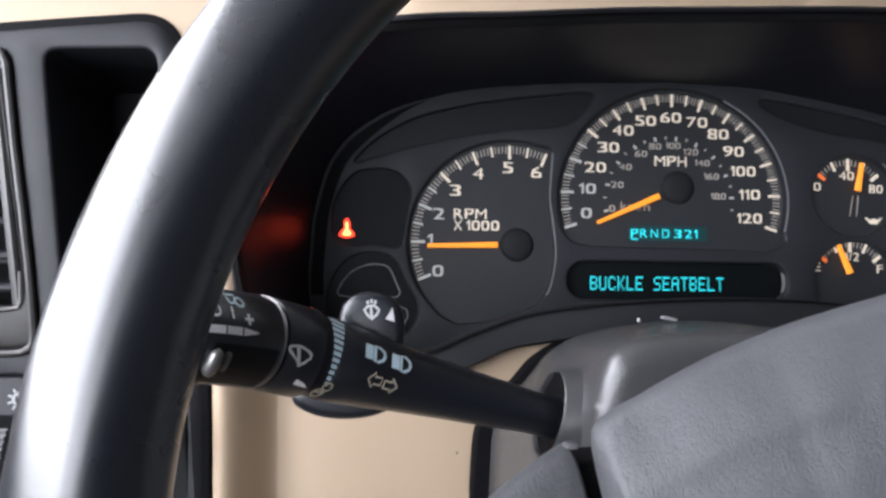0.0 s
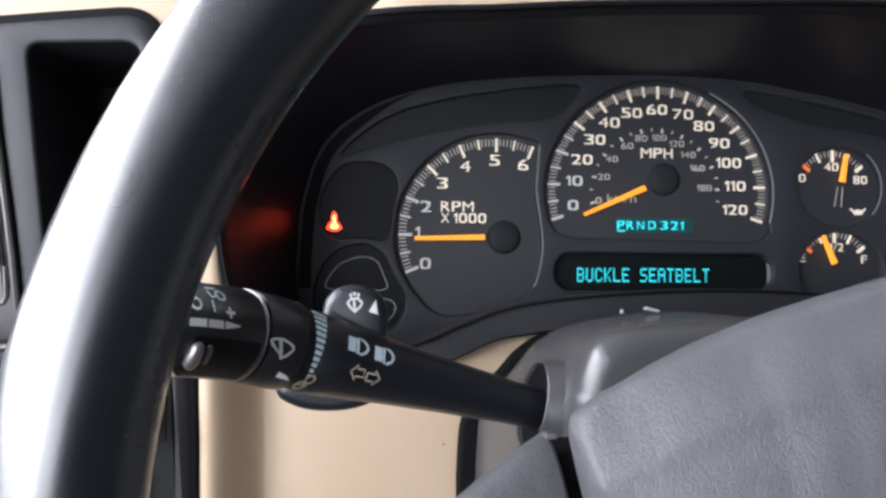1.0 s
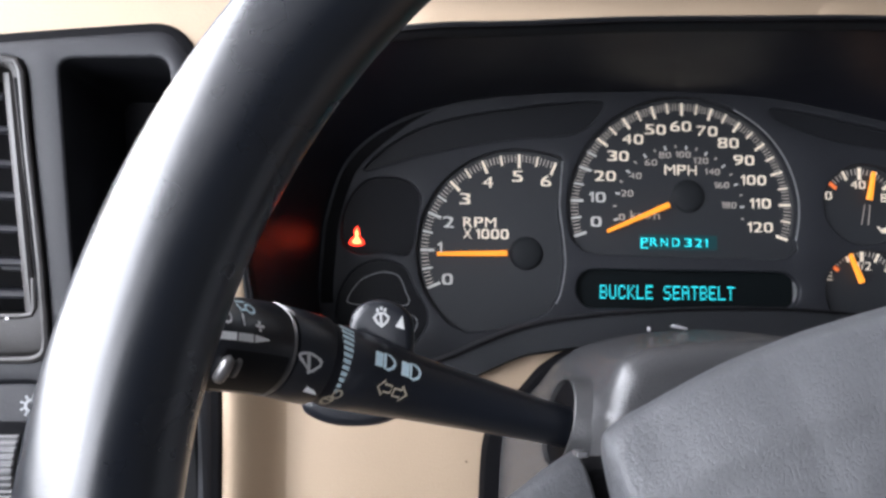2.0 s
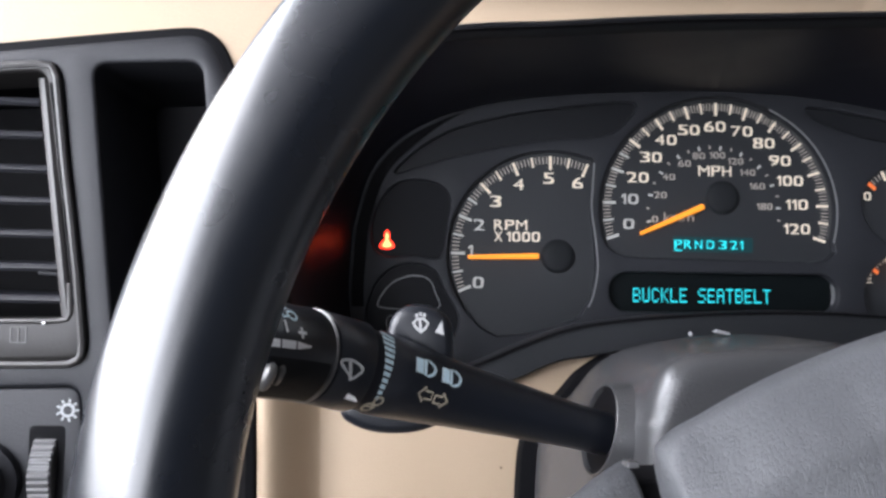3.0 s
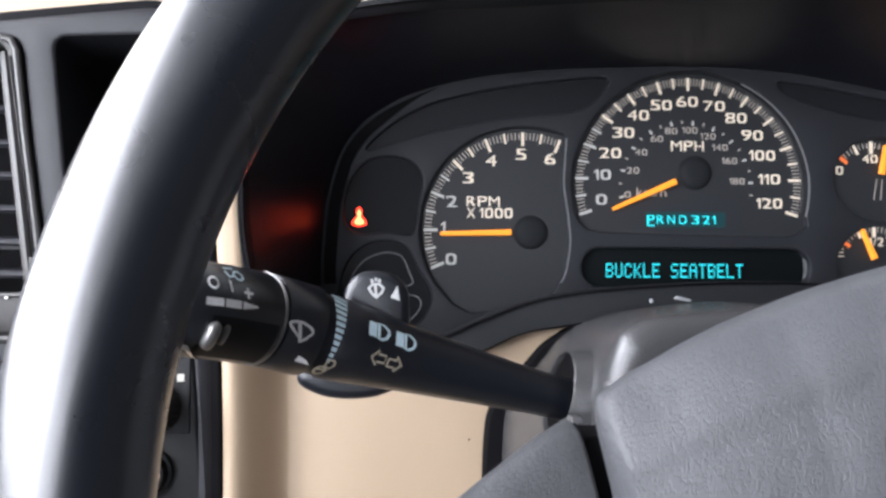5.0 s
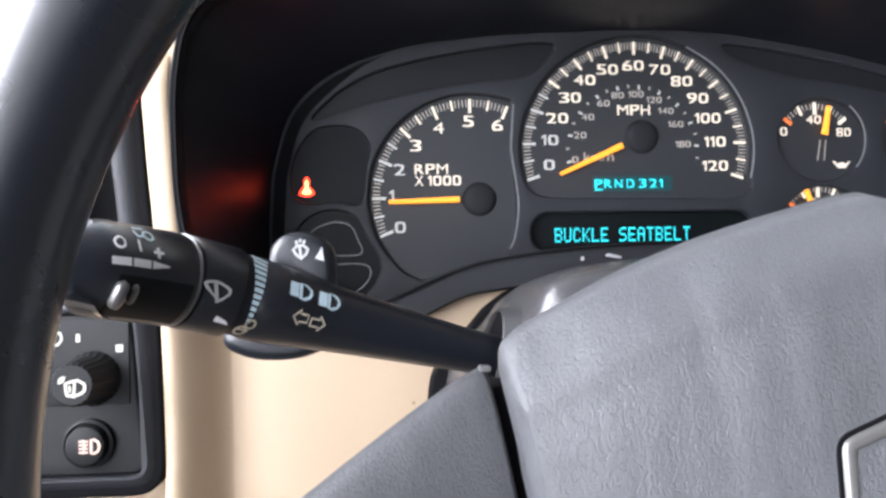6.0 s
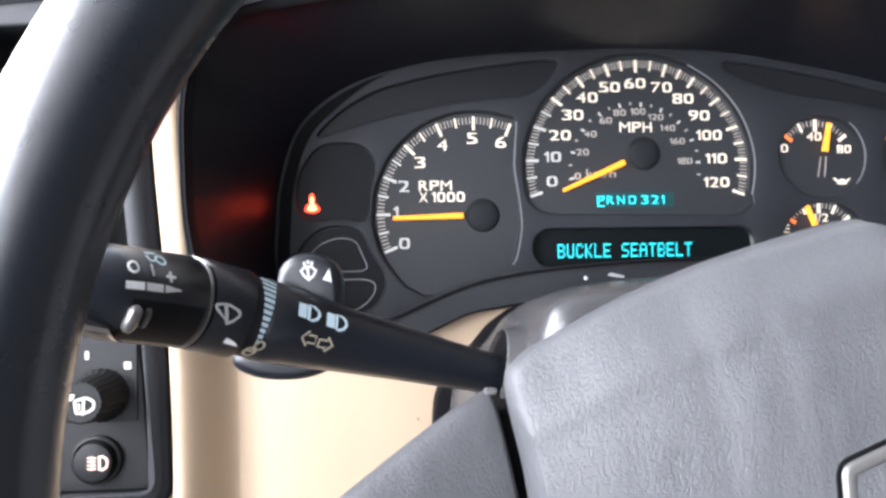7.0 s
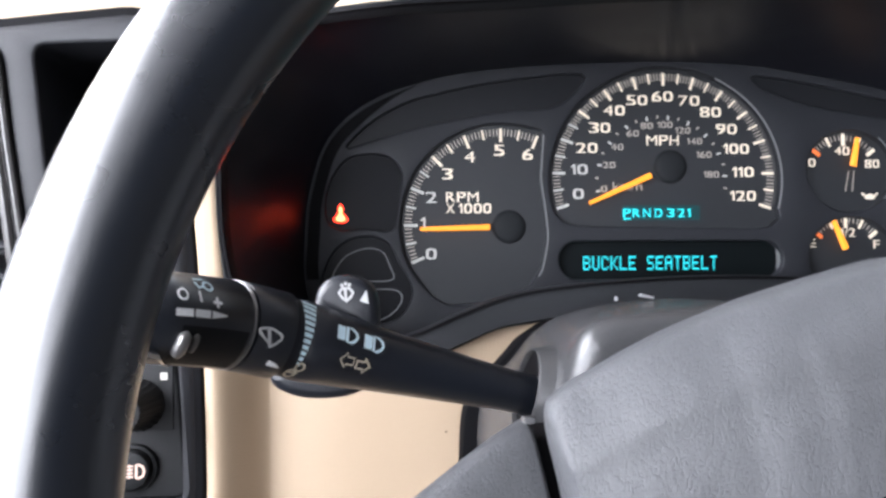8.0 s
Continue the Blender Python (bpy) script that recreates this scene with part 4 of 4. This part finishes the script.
button = part("fog_button", turned([(0.0, 0.0098), (0.0025, 0.0098), (0.0032, 0.0088), (0.0012, 0.0082), (0.0012, 0.0079), (0.0058, 0.0074), (0.0064, 0.0062)], (-0.2620, FRONT + 0.001, -0.1356), (0, -1, 0), 40), SHADE, unit, "round black fog lamp button")
fy = FRONT - 0.0054
half = [(-0.2606, -0.1320), (-0.2590, -0.1320), (-0.2570, -0.1332), (-0.2563, -0.1356), (-0.2570, -0.1380), (-0.2590, -0.1392), (-0.2606, -0.1392)]
bars = [p for k in range(4) for p in stroke([(-0.2668, -0.1328 - 0.0019 * k), (-0.2622, -0.1328 - 0.0019 * k)], 0.0009)] + stroke([(-0.2646, -0.1318), (-0.2640, -0.1356), (-0.2648, -0.1394)], 0.0008)
part("fog_symbol", flat([[(-0.2598 + (x + 0.2615) * 0.74, -0.1356 + (z + 0.1356) * 0.74) for x, z in p] for p in stroke(half, 0.0013, True) + bars], fy), glowing("warm_lit_symbol", (1.0, 0.70, 0.58), 0.16), button, "lit warm white fog lamp symbol", smooth=False)

# ---------------------------------------------------------------- steering column
column = thing("steering_column", (-0.0446, -0.086, -0.145), "warm grey plastic steering column shroud with black boot", "steering column")
CX = -0.0446


FRONT_HALF = [(0.0, -0.0690), (-0.018, -0.0705), (-0.0304, -0.0728), (-0.0404, -0.0760), (-0.0449, -0.0785), (-0.0514, -0.0835), (-0.0559, -0.0890), (-0.0609, -0.0950), (-0.0665, -0.1005), (-0.0715, -0.1085), (-0.0744, -0.122), (-0.0744, -0.160), (-0.066, -0.195), (-0.040, -0.208)]
REAR_HALF = [(0.0, -0.0672), (-0.018, -0.0680), (-0.0300, -0.0690), (-0.0375, -0.0700), (-0.0420, -0.0713), (-0.0458, -0.0735), (-0.0485, -0.0765), (-0.0503, -0.0805), (-0.0517, -0.0845), (-0.0532, -0.0900), (-0.0546, -0.098), (-0.0560, -0.145), (-0.052, -0.180), (-0.030, -0.192)]


def section(y, t, d=0.0):
    half = [tuple(Vector(a).lerp(Vector(b), t) + Vector((0, 0.0022 * math.sin(math.pi * t) * max(0.0, 1 - i / 6)))) for i, (a, b) in enumerate(zip(FRONT_HALF, REAR_HALF))]
    loop = curve_loop(half + [(0.0, half[-1][1] - 0.004)] + [(-x, z) for x, z in half[:0:-1]], 4)
    return [(CX + x, y, z) for x, z in (shrink(loop, d) if d else loop)]


part("shroud", loft([section(-0.0935, 0, 0.003), section(-0.0960, 0, 0.0008), section(-0.1000, 0), section(-0.115, 0.19), section(-0.130, 0.38), section(-0.145, 0.58), section(-0.160, 0.77), section(-0.1745, 0.96),
                     section(-0.1785, 1.0, 0.0006), section(-0.1812, 1.0, 0.0020), section(-0.1828, 1.0, 0.0044), section(-0.1833, 1.0, 0.009)]), SHROUD, column, "warm grey two-part shroud")
part("boot", loft([[(CX + (x - CX) * 1.085, y, z - 0.0030) for x, _, z in section(-0.09, 0, d)] for y, d in ((-0.080, -0.0005), (-0.0890, -0.0004), (-0.0915, 0.001), (-0.0920, 0.004))]), HUB, column, "black rubber boot")
dash_clip = [(0, 0), (0.0012, 0.0008), (0.0058, -0.0004), (0.0054, -0.0011), (0.0012, -0.0004)]
part("clip", loft([[(-0.0625 + a, y, -0.0648 + c) for a, c in dash_clip] for y in (-0.1465, -0.1440)]), ICONGREY, column, "small white plastic clip")
part("stud", turned([(0, 0.0006), (0.0010, 0.0007), (0.0015, 0.0003)], (-0.0712, -0.146, -0.0664), (0, 0, 1), 10), ICONGREY, column, "small white plastic stud")

# ---------------------------------------------------------------- indicator stalk
AXIS = [(-0.2175, -0.2260, -0.0653), (-0.2005, -0.2030, -0.0697), (-0.1857, -0.1910, -0.0747), (-0.1600, -0.1780, -0.0832), (-0.1175, -0.1640, -0.0955), (-0.0950, -0.1570, -0.1020)]


def axis_at(x):
    pts = curve_loop(AXIS, 12, closed=False)
    for a, b in zip(pts, pts[1:]):
        if a[0] <= x <= b[0]:
            t = (x - a[0]) / (b[0] - a[0])
            return Vector(a).lerp(Vector(b), t), (Vector(b) - Vector(a)).normalized()
    return Vector(pts[-1] if x > pts[-1][0] else pts[0]), (Vector(pts[-1]) - Vector(pts[-2])).normalized()


def stalk_point(x, turn, r):
    """A point round the stalk: turn in degrees up from its side that faces the driver."""
    c, t = axis_at(x)
    side = (Vector((0, -1, 0)) - t * -t.y).normalized()
    up = side.cross(t)
    up = up if up.z > 0 else -up
    return c + (side * math.cos(radians(turn)) + up * math.sin(radians(turn))) * r


def stalk_body(profile, n=40):
    return loft([[stalk_point(x, 360 * k / n, r) for k in range(n)] for x, r in profile])


R_STALK = [(-0.2178, 0.0110), (-0.2155, 0.0122), (-0.2020, 0.0129), (-0.1995, 0.0131), (-0.1880, 0.0132), (-0.1830, 0.0124), (-0.1780, 0.0122), (-0.1700, 0.0114), (-0.1600, 0.0103), (-0.1410, 0.0089), (-0.1173, 0.0073), (-0.0950, 0.0068)]


def stalk_r(x):
    return float(np.interp(x, [a for a, _ in R_STALK], [b for _, b in R_STALK]))


def stalk_print(polys, x0, turn, lift=0.0005, size=0.9, sx=1.0):
    """Printed shapes on the stalk: plane shapes (along, up) round the point at x0 and turn."""
    bm = bmesh.new()
    for poly in polys:
        bm.faces.new([bm.verts.new(stalk_point(x0 + u, turn + math.degrees(v / stalk_r(x0)), stalk_r(x0 + u) + lift)) for u, v in [(size * sx * a, size * b) for a, b in poly]])
    return bm


stalk = thing("indicator_stalk", AXIS[-1], "black multifunction lever with white printed symbols", "stalk")
part("lever", stalk_body([(-0.1842, 0.0117), (-0.1832, 0.0124), (-0.1780, 0.0122), (-0.1700, 0.0114), (-0.1600, 0.0103), (-0.1410, 0.0089), (-0.1173, 0.0073), (-0.0950, 0.0068)]), STALK, stalk, "black tapering lever")
ring = part("wiper_ring", stalk_body([(-0.2000, 0.0118), (-0.1998, 0.0128), (-0.1992, 0.0131), (-0.1892, 0.0132), (-0.1886, 0.0130), (-0.1882, 0.0116)]), STALK, stalk, "rotating wiper ring")
part("groove", stalk_body([(-0.1892, 0.0119), (-0.1832, 0.0119)]), BLACK, stalk)
cap = part("end_cap", stalk_body([(-0.2182, 0.0080), (-0.2180, 0.0100), (-0.2172, 0.0114), (-0.2155, 0.0122), (-0.2020, 0.0129), (-0.2012, 0.0126)]), STALK, stalk, "black end cap with cruise switch")
part("trim_ring", stalk_body([(-0.2014, 0.0122), (-0.20125, 0.01302), (-0.20085, 0.01305), (-0.2007, 0.0122)]), SLIDER, stalk, "thin bright trim ring")
part("trim_ring_base", stalk_body([(-0.2017, 0.0121), (-0.1992, 0.0121)]), STALK, stalk)
face_n = Vector((-1.0, -0.09, 0.23)).normalized()
part("collar", turned([(-0.0140, 0.0200), (-0.0090, 0.0186), (-0.0045, 0.0172), (-0.0012, 0.0160), (0.0, 0.0156), (0.0003, 0.0151), (-0.0004, 0.0148), (-0.0020, 0.0147)], (-0.1074, -0.1570, -0.0978), face_n, 48, cap=(False, False)), SHROUD, column, "grey flared collar around the lever")
# Black disc across the collar that paints the shade inside it.
part("opening", turned([(-0.0020, 0.0149), (-0.0016, 0.0149)], (-0.1074, -0.1570, -0.0978), face_n, 40), HUB, column, "black disc for the shade inside the lever opening")
# cruise switch in the end cap
bm = bmesh.new()
nu, nv = 10, 8
grid = [[bm.verts.new(stalk_point(-0.2155 + 0.0130 * i / nu, 3 - 60 * j / nv, stalk_r(-0.2155 + 0.0130 * i / nu) + 0.0003)) for j in range(nv + 1)] for i in range(nu + 1)]
for i in range(nu):
    for j in range(nv):
        bm.faces.new((grid[i][j], grid[i + 1][j], grid[i + 1][j + 1], grid[i][j + 1]))
field = part("switch_field", bm, SHADE, cap, "gloss black slide switch field")
for x0, turn, half, r in ((-0.2150, -20, 17, 0.0018), (-0.2130, -17, 12, 0.0010)):
    rings = []
    for k in range(11):
        s = -1 + k / 5
        c = stalk_point(x0, turn + half * s, stalk_r(x0) + 0.0010)
        rr = r * math.sqrt(max(0.02, 1 - s ** 4))
        _, t = axis_at(x0)
        out = (c - stalk_point(x0, 0, 0)).normalized()
        rings.append([c + (t * math.cos(q) + out * math.sin(q)) * rr for q in [2 * math.pi * w / 12 for w in range(12)]])
    part("slider", loft(rings), SLIDER, field, "worn bright slider")
edge = []
for t in [k / 12 for k in range(13)]:
    x, a = -0.2190 + 0.0052 * t * t, -16 - 46 * t
    edge.append([stalk_point(x, a, 0.0112), stalk_point(x, a, 0.0131), stalk_point(x + 0.0007, a, 0.0133), stalk_point(x + 0.0007, a, 0.0112)])
part("edge_strip", loft(edge), CHROME, cap, "bright curved edge")


def thick(pts, w, closed=False):
    return stroke(pts, w, closed)


part("bar_symbol", stalk_print([[(-0.0090, -0.0011), (-0.0035, -0.0011), (-0.0035, 0.0011), (-0.0090, 0.0011)], [(-0.0029, -0.0011), (0.0029, -0.0011), (0.0029, 0.0011), (-0.0029, 0.0011)], [(0.0035, -0.0011), (0.0095, -0.0001), (0.0095, 0.0003), (0.0035, 0.0011)]], -0.2124, 18, sx=0.54), ICON, cap, "white arrow bar", smooth=False)
part("off_symbol", stalk_print(thick(circle(0, 0, 0.0016, 18), 0.0007, True), -0.2156, 40, sx=0.5), ICON, cap, smooth=False)
part("on_symbol", stalk_print(thick([(0, -0.0016), (0, 0.0020)], 0.0007), -0.2126, 38, sx=0.6), ICON, cap, smooth=False)
part("plus_symbol", stalk_print(thick([(0, -0.0016), (0, 0.0016)], 0.0009) + thick([(-0.0016, 0), (0.0016, 0)], 0.0009), -0.2096, 33, sx=0.6), ICON, cap, smooth=False)
part("speed_symbol", stalk_print(thick([(-0.0030, 0.0010), (-0.0022, -0.0012), (-0.0005, -0.0006)], 0.0009) + thick(circle(0.0014, -0.0002, 0.0016, 12), 0.0008, True) + thick([(-0.003, 0.0022), (0.001, 0.0026)], 0.0008), -0.2113, 56, sx=0.55), ICONBLUE, cap, "faded blue speed symbol", smooth=False)
fan = curve_loop([(-0.0039, 0.0014), (-0.0012, 0.0030), (0.0016, 0.0024), (0.0035, 0.0010), (0.0026, -0.0008), (0.0006, -0.0030), (-0.0008, -0.0018)], 3)
part("wiper_symbol", stalk_print(thick(fan, 0.0009, True) + thick([(0.0005, -0.0038), (-0.0008, 0.0006), (-0.0014, 0.0024)], 0.0011), -0.1964, 4, size=0.76, sx=1.32), ICONSOFT, ring, "white wiper symbol", smooth=False)
part("pointer_mark", stalk_print([[(-0.0030, 0.0012), (-0.0030, -0.0010), (0.0032, -0.0012), (0.0012, 0.0004)]], -0.1920, -29, sx=0.8), ICON, ring, smooth=False)
for k in range(12):
    a = 64 - 86 * k / 11
    w = 0.0052 - 0.0040 * (k / 11) ** 0.8
    part("speed_mark", stalk_print([[(-w / 2, -0.0005), (w / 2, -0.0008), (w / 2, 0.0005), (-w / 2, 0.0008)]], -0.1855, a, sx=0.95), ICONBLUE, stalk, smooth=False)
part("mist_symbol", stalk_print(thick(circle(0.0008, 0.0010, 0.0016, 14), 0.0008, True) + thick(circle(-0.0014, -0.0020, 0.0018, 14), 0.0008, True) + thick([(-0.0030, -0.0012), (0.0012, -0.0018)], 0.0007), -0.1852, -31, 0.0006, sx=0.85), ICONGOLD, stalk, "faded gold mist symbol", smooth=False)
beam = [(0.0004, 0.0030), (0.0022, 0.0028), (0.0040, 0.0014), (0.0044, -0.0002), (0.0036, -0.0020), (0.0018, -0.0030), (0.0004, -0.0030)]
for x0, a in ((-0.1741, 34), (-0.1653, 32)):
    part("beam_symbol", stalk_print(thick(beam, 0.0011, True) + [[(-0.0038, 0.0028), (-0.0038, -0.0028), (-0.0004, -0.0028), (-0.0004, 0.0028)]], x0, a, size=0.78), ICONBLUE, stalk, "pale headlamp beam symbol", smooth=False)
arrow = [(-0.0027, 0.0), (-0.0004, 0.0026), (-0.0004, 0.0013), (0.0024, 0.0013), (0.0024, -0.0013), (-0.0004, -0.0013), (-0.0004, -0.0026)]
part("turn_symbol", stalk_print(thick(arrow, 0.0008, True), -0.1722, -3, size=0.85), ICONGOLD, stalk, "worn turn arrow", smooth=False)
part("turn_symbol", stalk_print(thick([(-x, z) for x, z in arrow], 0.0008, True), -0.1671, -6, size=0.85), ICONGOLD, stalk, "worn turn arrow", smooth=False)
# washer paddle behind the stalk
pad_loop = curve_loop([(-0.1796, -0.066), (-0.1780, -0.0598), (-0.1730, -0.0562), (-0.1660, -0.0563), (-0.1605, -0.0600), (-0.1588, -0.0660), (-0.1590, -0.0780), (-0.1600, -0.0900), (-0.1680, -0.0948), (-0.1790, -0.0958), (-0.1880, -0.0940), (-0.1935, -0.0895), (-0.1900, -0.080), (-0.1820, -0.0740)], 5)
paddle = part("washer_paddle", plate([pad_loop], -0.1800, -0.1690, 0.0030), STALK, stalk, "black washer paddle behind the lever")
drop = [(-0.0022, 0.0005), (-0.0010, 0.0018), (0.0010, 0.0019), (0.0024, 0.0006), (0.0018, -0.0008), (0.0002, -0.0023), (-0.0011, -0.0011)]
part("washer_symbol", flat(stroke([(-0.1692 + x, -0.0620 + z) for x, z in drop], 0.0008, True) + stroke([(-0.1690, -0.0640), (-0.1694, -0.0602)], 0.0008)
                           + [q for dx, dz in ((-0.0013, 0.0036), (0.0, 0.0041), (0.0013, 0.0037)) for q in stroke([(-0.1692 + dx, -0.0622 + dz), (-0.1692 + dx * 0.8, -0.0622 + dz - 0.0011)], 0.0008)], -0.1801), ICONSOFT, paddle, "white washer symbol", smooth=False)
part("pointer_mark", flat([[(-0.1647, -0.0642), (-0.1618, -0.0652), (-0.1625, -0.0606)]], -0.1801), ICONSOFT, paddle, "white triangle", smooth=False)

# ---------------------------------------------------------------- steering wheel
WC, WR, WT = Vector((-0.0446, -0.2785, -0.1028)), 0.1711, 0.0135
WHEEL = Matrix.Translation(WC) @ Euler((radians(-5.1), 0, radians(1.1))).to_matrix().to_4x4()
wheel = thing("steering_wheel", WC, "four-spoke steering wheel with black rim and grey airbag pad", "steering wheel")


def on_wheel(bm):
    bm.transform(WHEEL)
    return bm


bm = bmesh.new()
rings = []
NR, NS = 220, 28
for i in range(NR):
    a = 2 * math.pi * i / NR
    d = math.degrees(a) % 360
    grip = 0.0
    if 186 < d < 240:
        grip = 0.0010 * math.sin((d - 186) / 54 * math.pi) * (0.5 - 0.5 * math.cos((d - 186) * 0.9))
    ring = []
    for k in range(NS):
        b = 2 * math.pi * k / NS
        r = WT + (grip if math.cos(b) < 0 else 0)
        rr = WR + r * math.cos(b)
        ring.append((rr * math.cos(a), r * math.sin(b), rr * math.sin(a)))
    rings.append(ring)
made = [[bm.verts.new(p) for p in ring] for ring in rings]
for i in range(NR):
    for k in range(NS):
        bm.faces.new((made[i - 1][k - 1], made[i][k - 1], made[i][k], made[i - 1][k]))
part("rim", on_wheel(bm), LEATHER, wheel, "glossy black leather rim")

# airbag pad: a domed cushion; outline in wheel coordinates
PAD_MID, PAD_LOW, FOLD = 0.012, -0.010, 0.0155
half_pad = [(0.0, 0.0540), (-0.0185, 0.0497), (-0.0370, 0.0443), (-0.0535, 0.0381), (-0.0600, 0.0352), (-0.0665, 0.0320), (-0.0735, 0.0282), (-0.0797, 0.0250), (-0.0842, 0.0212), (-0.0850, 0.0170), (-0.0844, 0.0124), (-0.0830, 0.0060), (-0.0815, -0.001), (-0.0800, -0.0104), (-0.0762, -0.026), (-0.065, -0.054), (-0.046, -0.072), (-0.022, -0.077)]
pad_outline = [(x + PAD_MID, z) for x, z in half_pad + [(0.0, -0.0775)] + [(-x, z) for x, z in half_pad[:0:-1]]]
pad_outline = curve_loop(pad_outline, 5)
TOP_EDGE = sorted(p for p in half_pad if p[1] > 0.0210)
SIDE_EDGE = sorted((z, x) for x, z in half_pad if x < -0.060 and z < 0.0215)


def roll(d, w):
    k = 1 - max(0.0, min(1.0, d / w))
    return math.sqrt(1 - k * k)


def pad_depth(x, z):
    """Depth of the pad's face: a rolled top edge, a sloping band up to a fold, steep sides and a slight dome."""
    ax = -abs(x - PAD_MID)
    top = float(np.interp(ax, [a for a, _ in TOP_EDGE], [b for _, b in TOP_EDGE])) - z
    side = ax - float(np.interp(z, [a for a, _ in SIDE_EDGE], [b for _, b in SIDE_EDGE]))
    u = top / FOLD
    shelf = u - math.log(1 + math.exp(11 * (u - 1))) / 11
    crown = 0.30 * roll(top, 0.0030) + 0.64 * shelf + 0.06 * ease(top / 0.045) - 0.045 * bell(u, 1.35, 0.30)
    g = crown * roll(side + 0.0002, 0.0022) * roll(z + 0.0780, 0.050)
    return 0.030 - 0.0230 * g * (1 - 0.45 * (ax / 0.085) ** 2)


bm = bmesh.new()
rings = []
for y in (0.0345, 0.0315):
    rings.append([(x, y, z) for x, z in shrink(pad_outline, 0.001)])
for k in range(0, 33):
    s = 1 - 0.98 * (k / 32) ** 1.8
    ring = []
    for x, z in pad_outline:
        px, pz = PAD_MID + (x - PAD_MID) * s, PAD_LOW + (z - PAD_LOW) * s
        ring.append((px, pad_depth(px, pz) if k else 0.030, pz))
    rings.append(ring)
pad = part("airbag_pad", on_wheel(loft(rings, (True, True), bm)), PAD, wheel, "grey grained airbag cushion")
# emblem: a plain outlined plaque
def drape(bm):
    """Bends a flat plate, given in wheel coordinates, onto the dome of the pad."""
    for v in bm.verts:
        v.co.y += pad_depth(v.co.x, v.co.z) + 0.012
    return bm


em = round_corners([(-0.0092, 0.0006), (0.0085, 0.0076), (0.0195, 0.0076), (0.0372, 0.0006), (0.0372, -0.0240), (0.0195, -0.0310), (0.0085, -0.0310), (-0.0092, -0.0240)], 0.0026, 6)
# Black ring laid on the pad that paints the groove's shade.
part("emblem_groove_shade", on_wheel(drape(plate([shrink(em, -0.0009), shrink(em, 0.0004)], -0.0123, -0.004, 0.0001))), HUB, pad, "black ring for the shade of the groove round the emblem")
part("emblem_frame", on_wheel(drape(plate([em, shrink(em, 0.0030)], -0.0131, -0.004, 0.0010))), DULL, pad, "dulled silver emblem outline")
part("emblem_field", on_wheel(drape(plate([shrink(em, 0.0024)], -0.0124, -0.004, 0.0002))), PAD, pad)

# left and right spokes, upper pair
for side in (1, -1):
    secs = []
    for t, out, size in [(0.0, 0.0016, 0.80), (0.0, 0.0012, 0.92), (0.0, 0.0005, 0.98)] + [(k / 10, 0.0, 1.0) for k in range(11)]:
        # from beside the pad to the rim
        px = -0.0742 + out - 0.0865 * t
        top = 0.0150 - 0.0551 * t ** 1.16
        bot = -0.0700 + 0.0060 * t
        dep = 0.0495 - 0.0410 * t
        mid = (top + bot) / 2
        sec = []
        for k in range(32):
            a = 2 * math.pi * k / 32
            ex = size * abs(math.cos(a)) ** 0.9 * (1 if math.cos(a) > 0 else -1)
            ez = size ** 0.2 * abs(math.sin(a)) ** 0.8 * (1 if math.sin(a) > 0 else -1)
            sec.append((side * (px + (1 - t) * 0.17 * (0.0118 - (mid + (top - bot) / 2 * ez))), dep - 0.0150 * ex * (1 - 0.3 * t), mid + (top - bot) / 2 * ez))
        secs.append(sec)
    part("spoke", on_wheel(loft(secs)), PAD, wheel, "grey grained spoke")
part("backing", on_wheel(plate([rounded(-0.0735, -0.068, 0.092, 0.0105, 0.006)], 0.0490, 0.075, 0.002)), HUB, wheel, "black backing behind pad and spokes")
part("cover_clip", on_wheel(plate([rounded(-0.0752, 0.0140, -0.0724, 0.0156, 0.0005)], 0.0435, 0.0480, 0.0003)), WHEELGREY, wheel, "small pale clip beside the pad")
part("hub", on_wheel(turned([(0.0, 0.046), (0.03, 0.046)], (0, 0.088, -0.01), (0, -1, 0), 40)), BLACK, wheel, "black hub behind the pad")
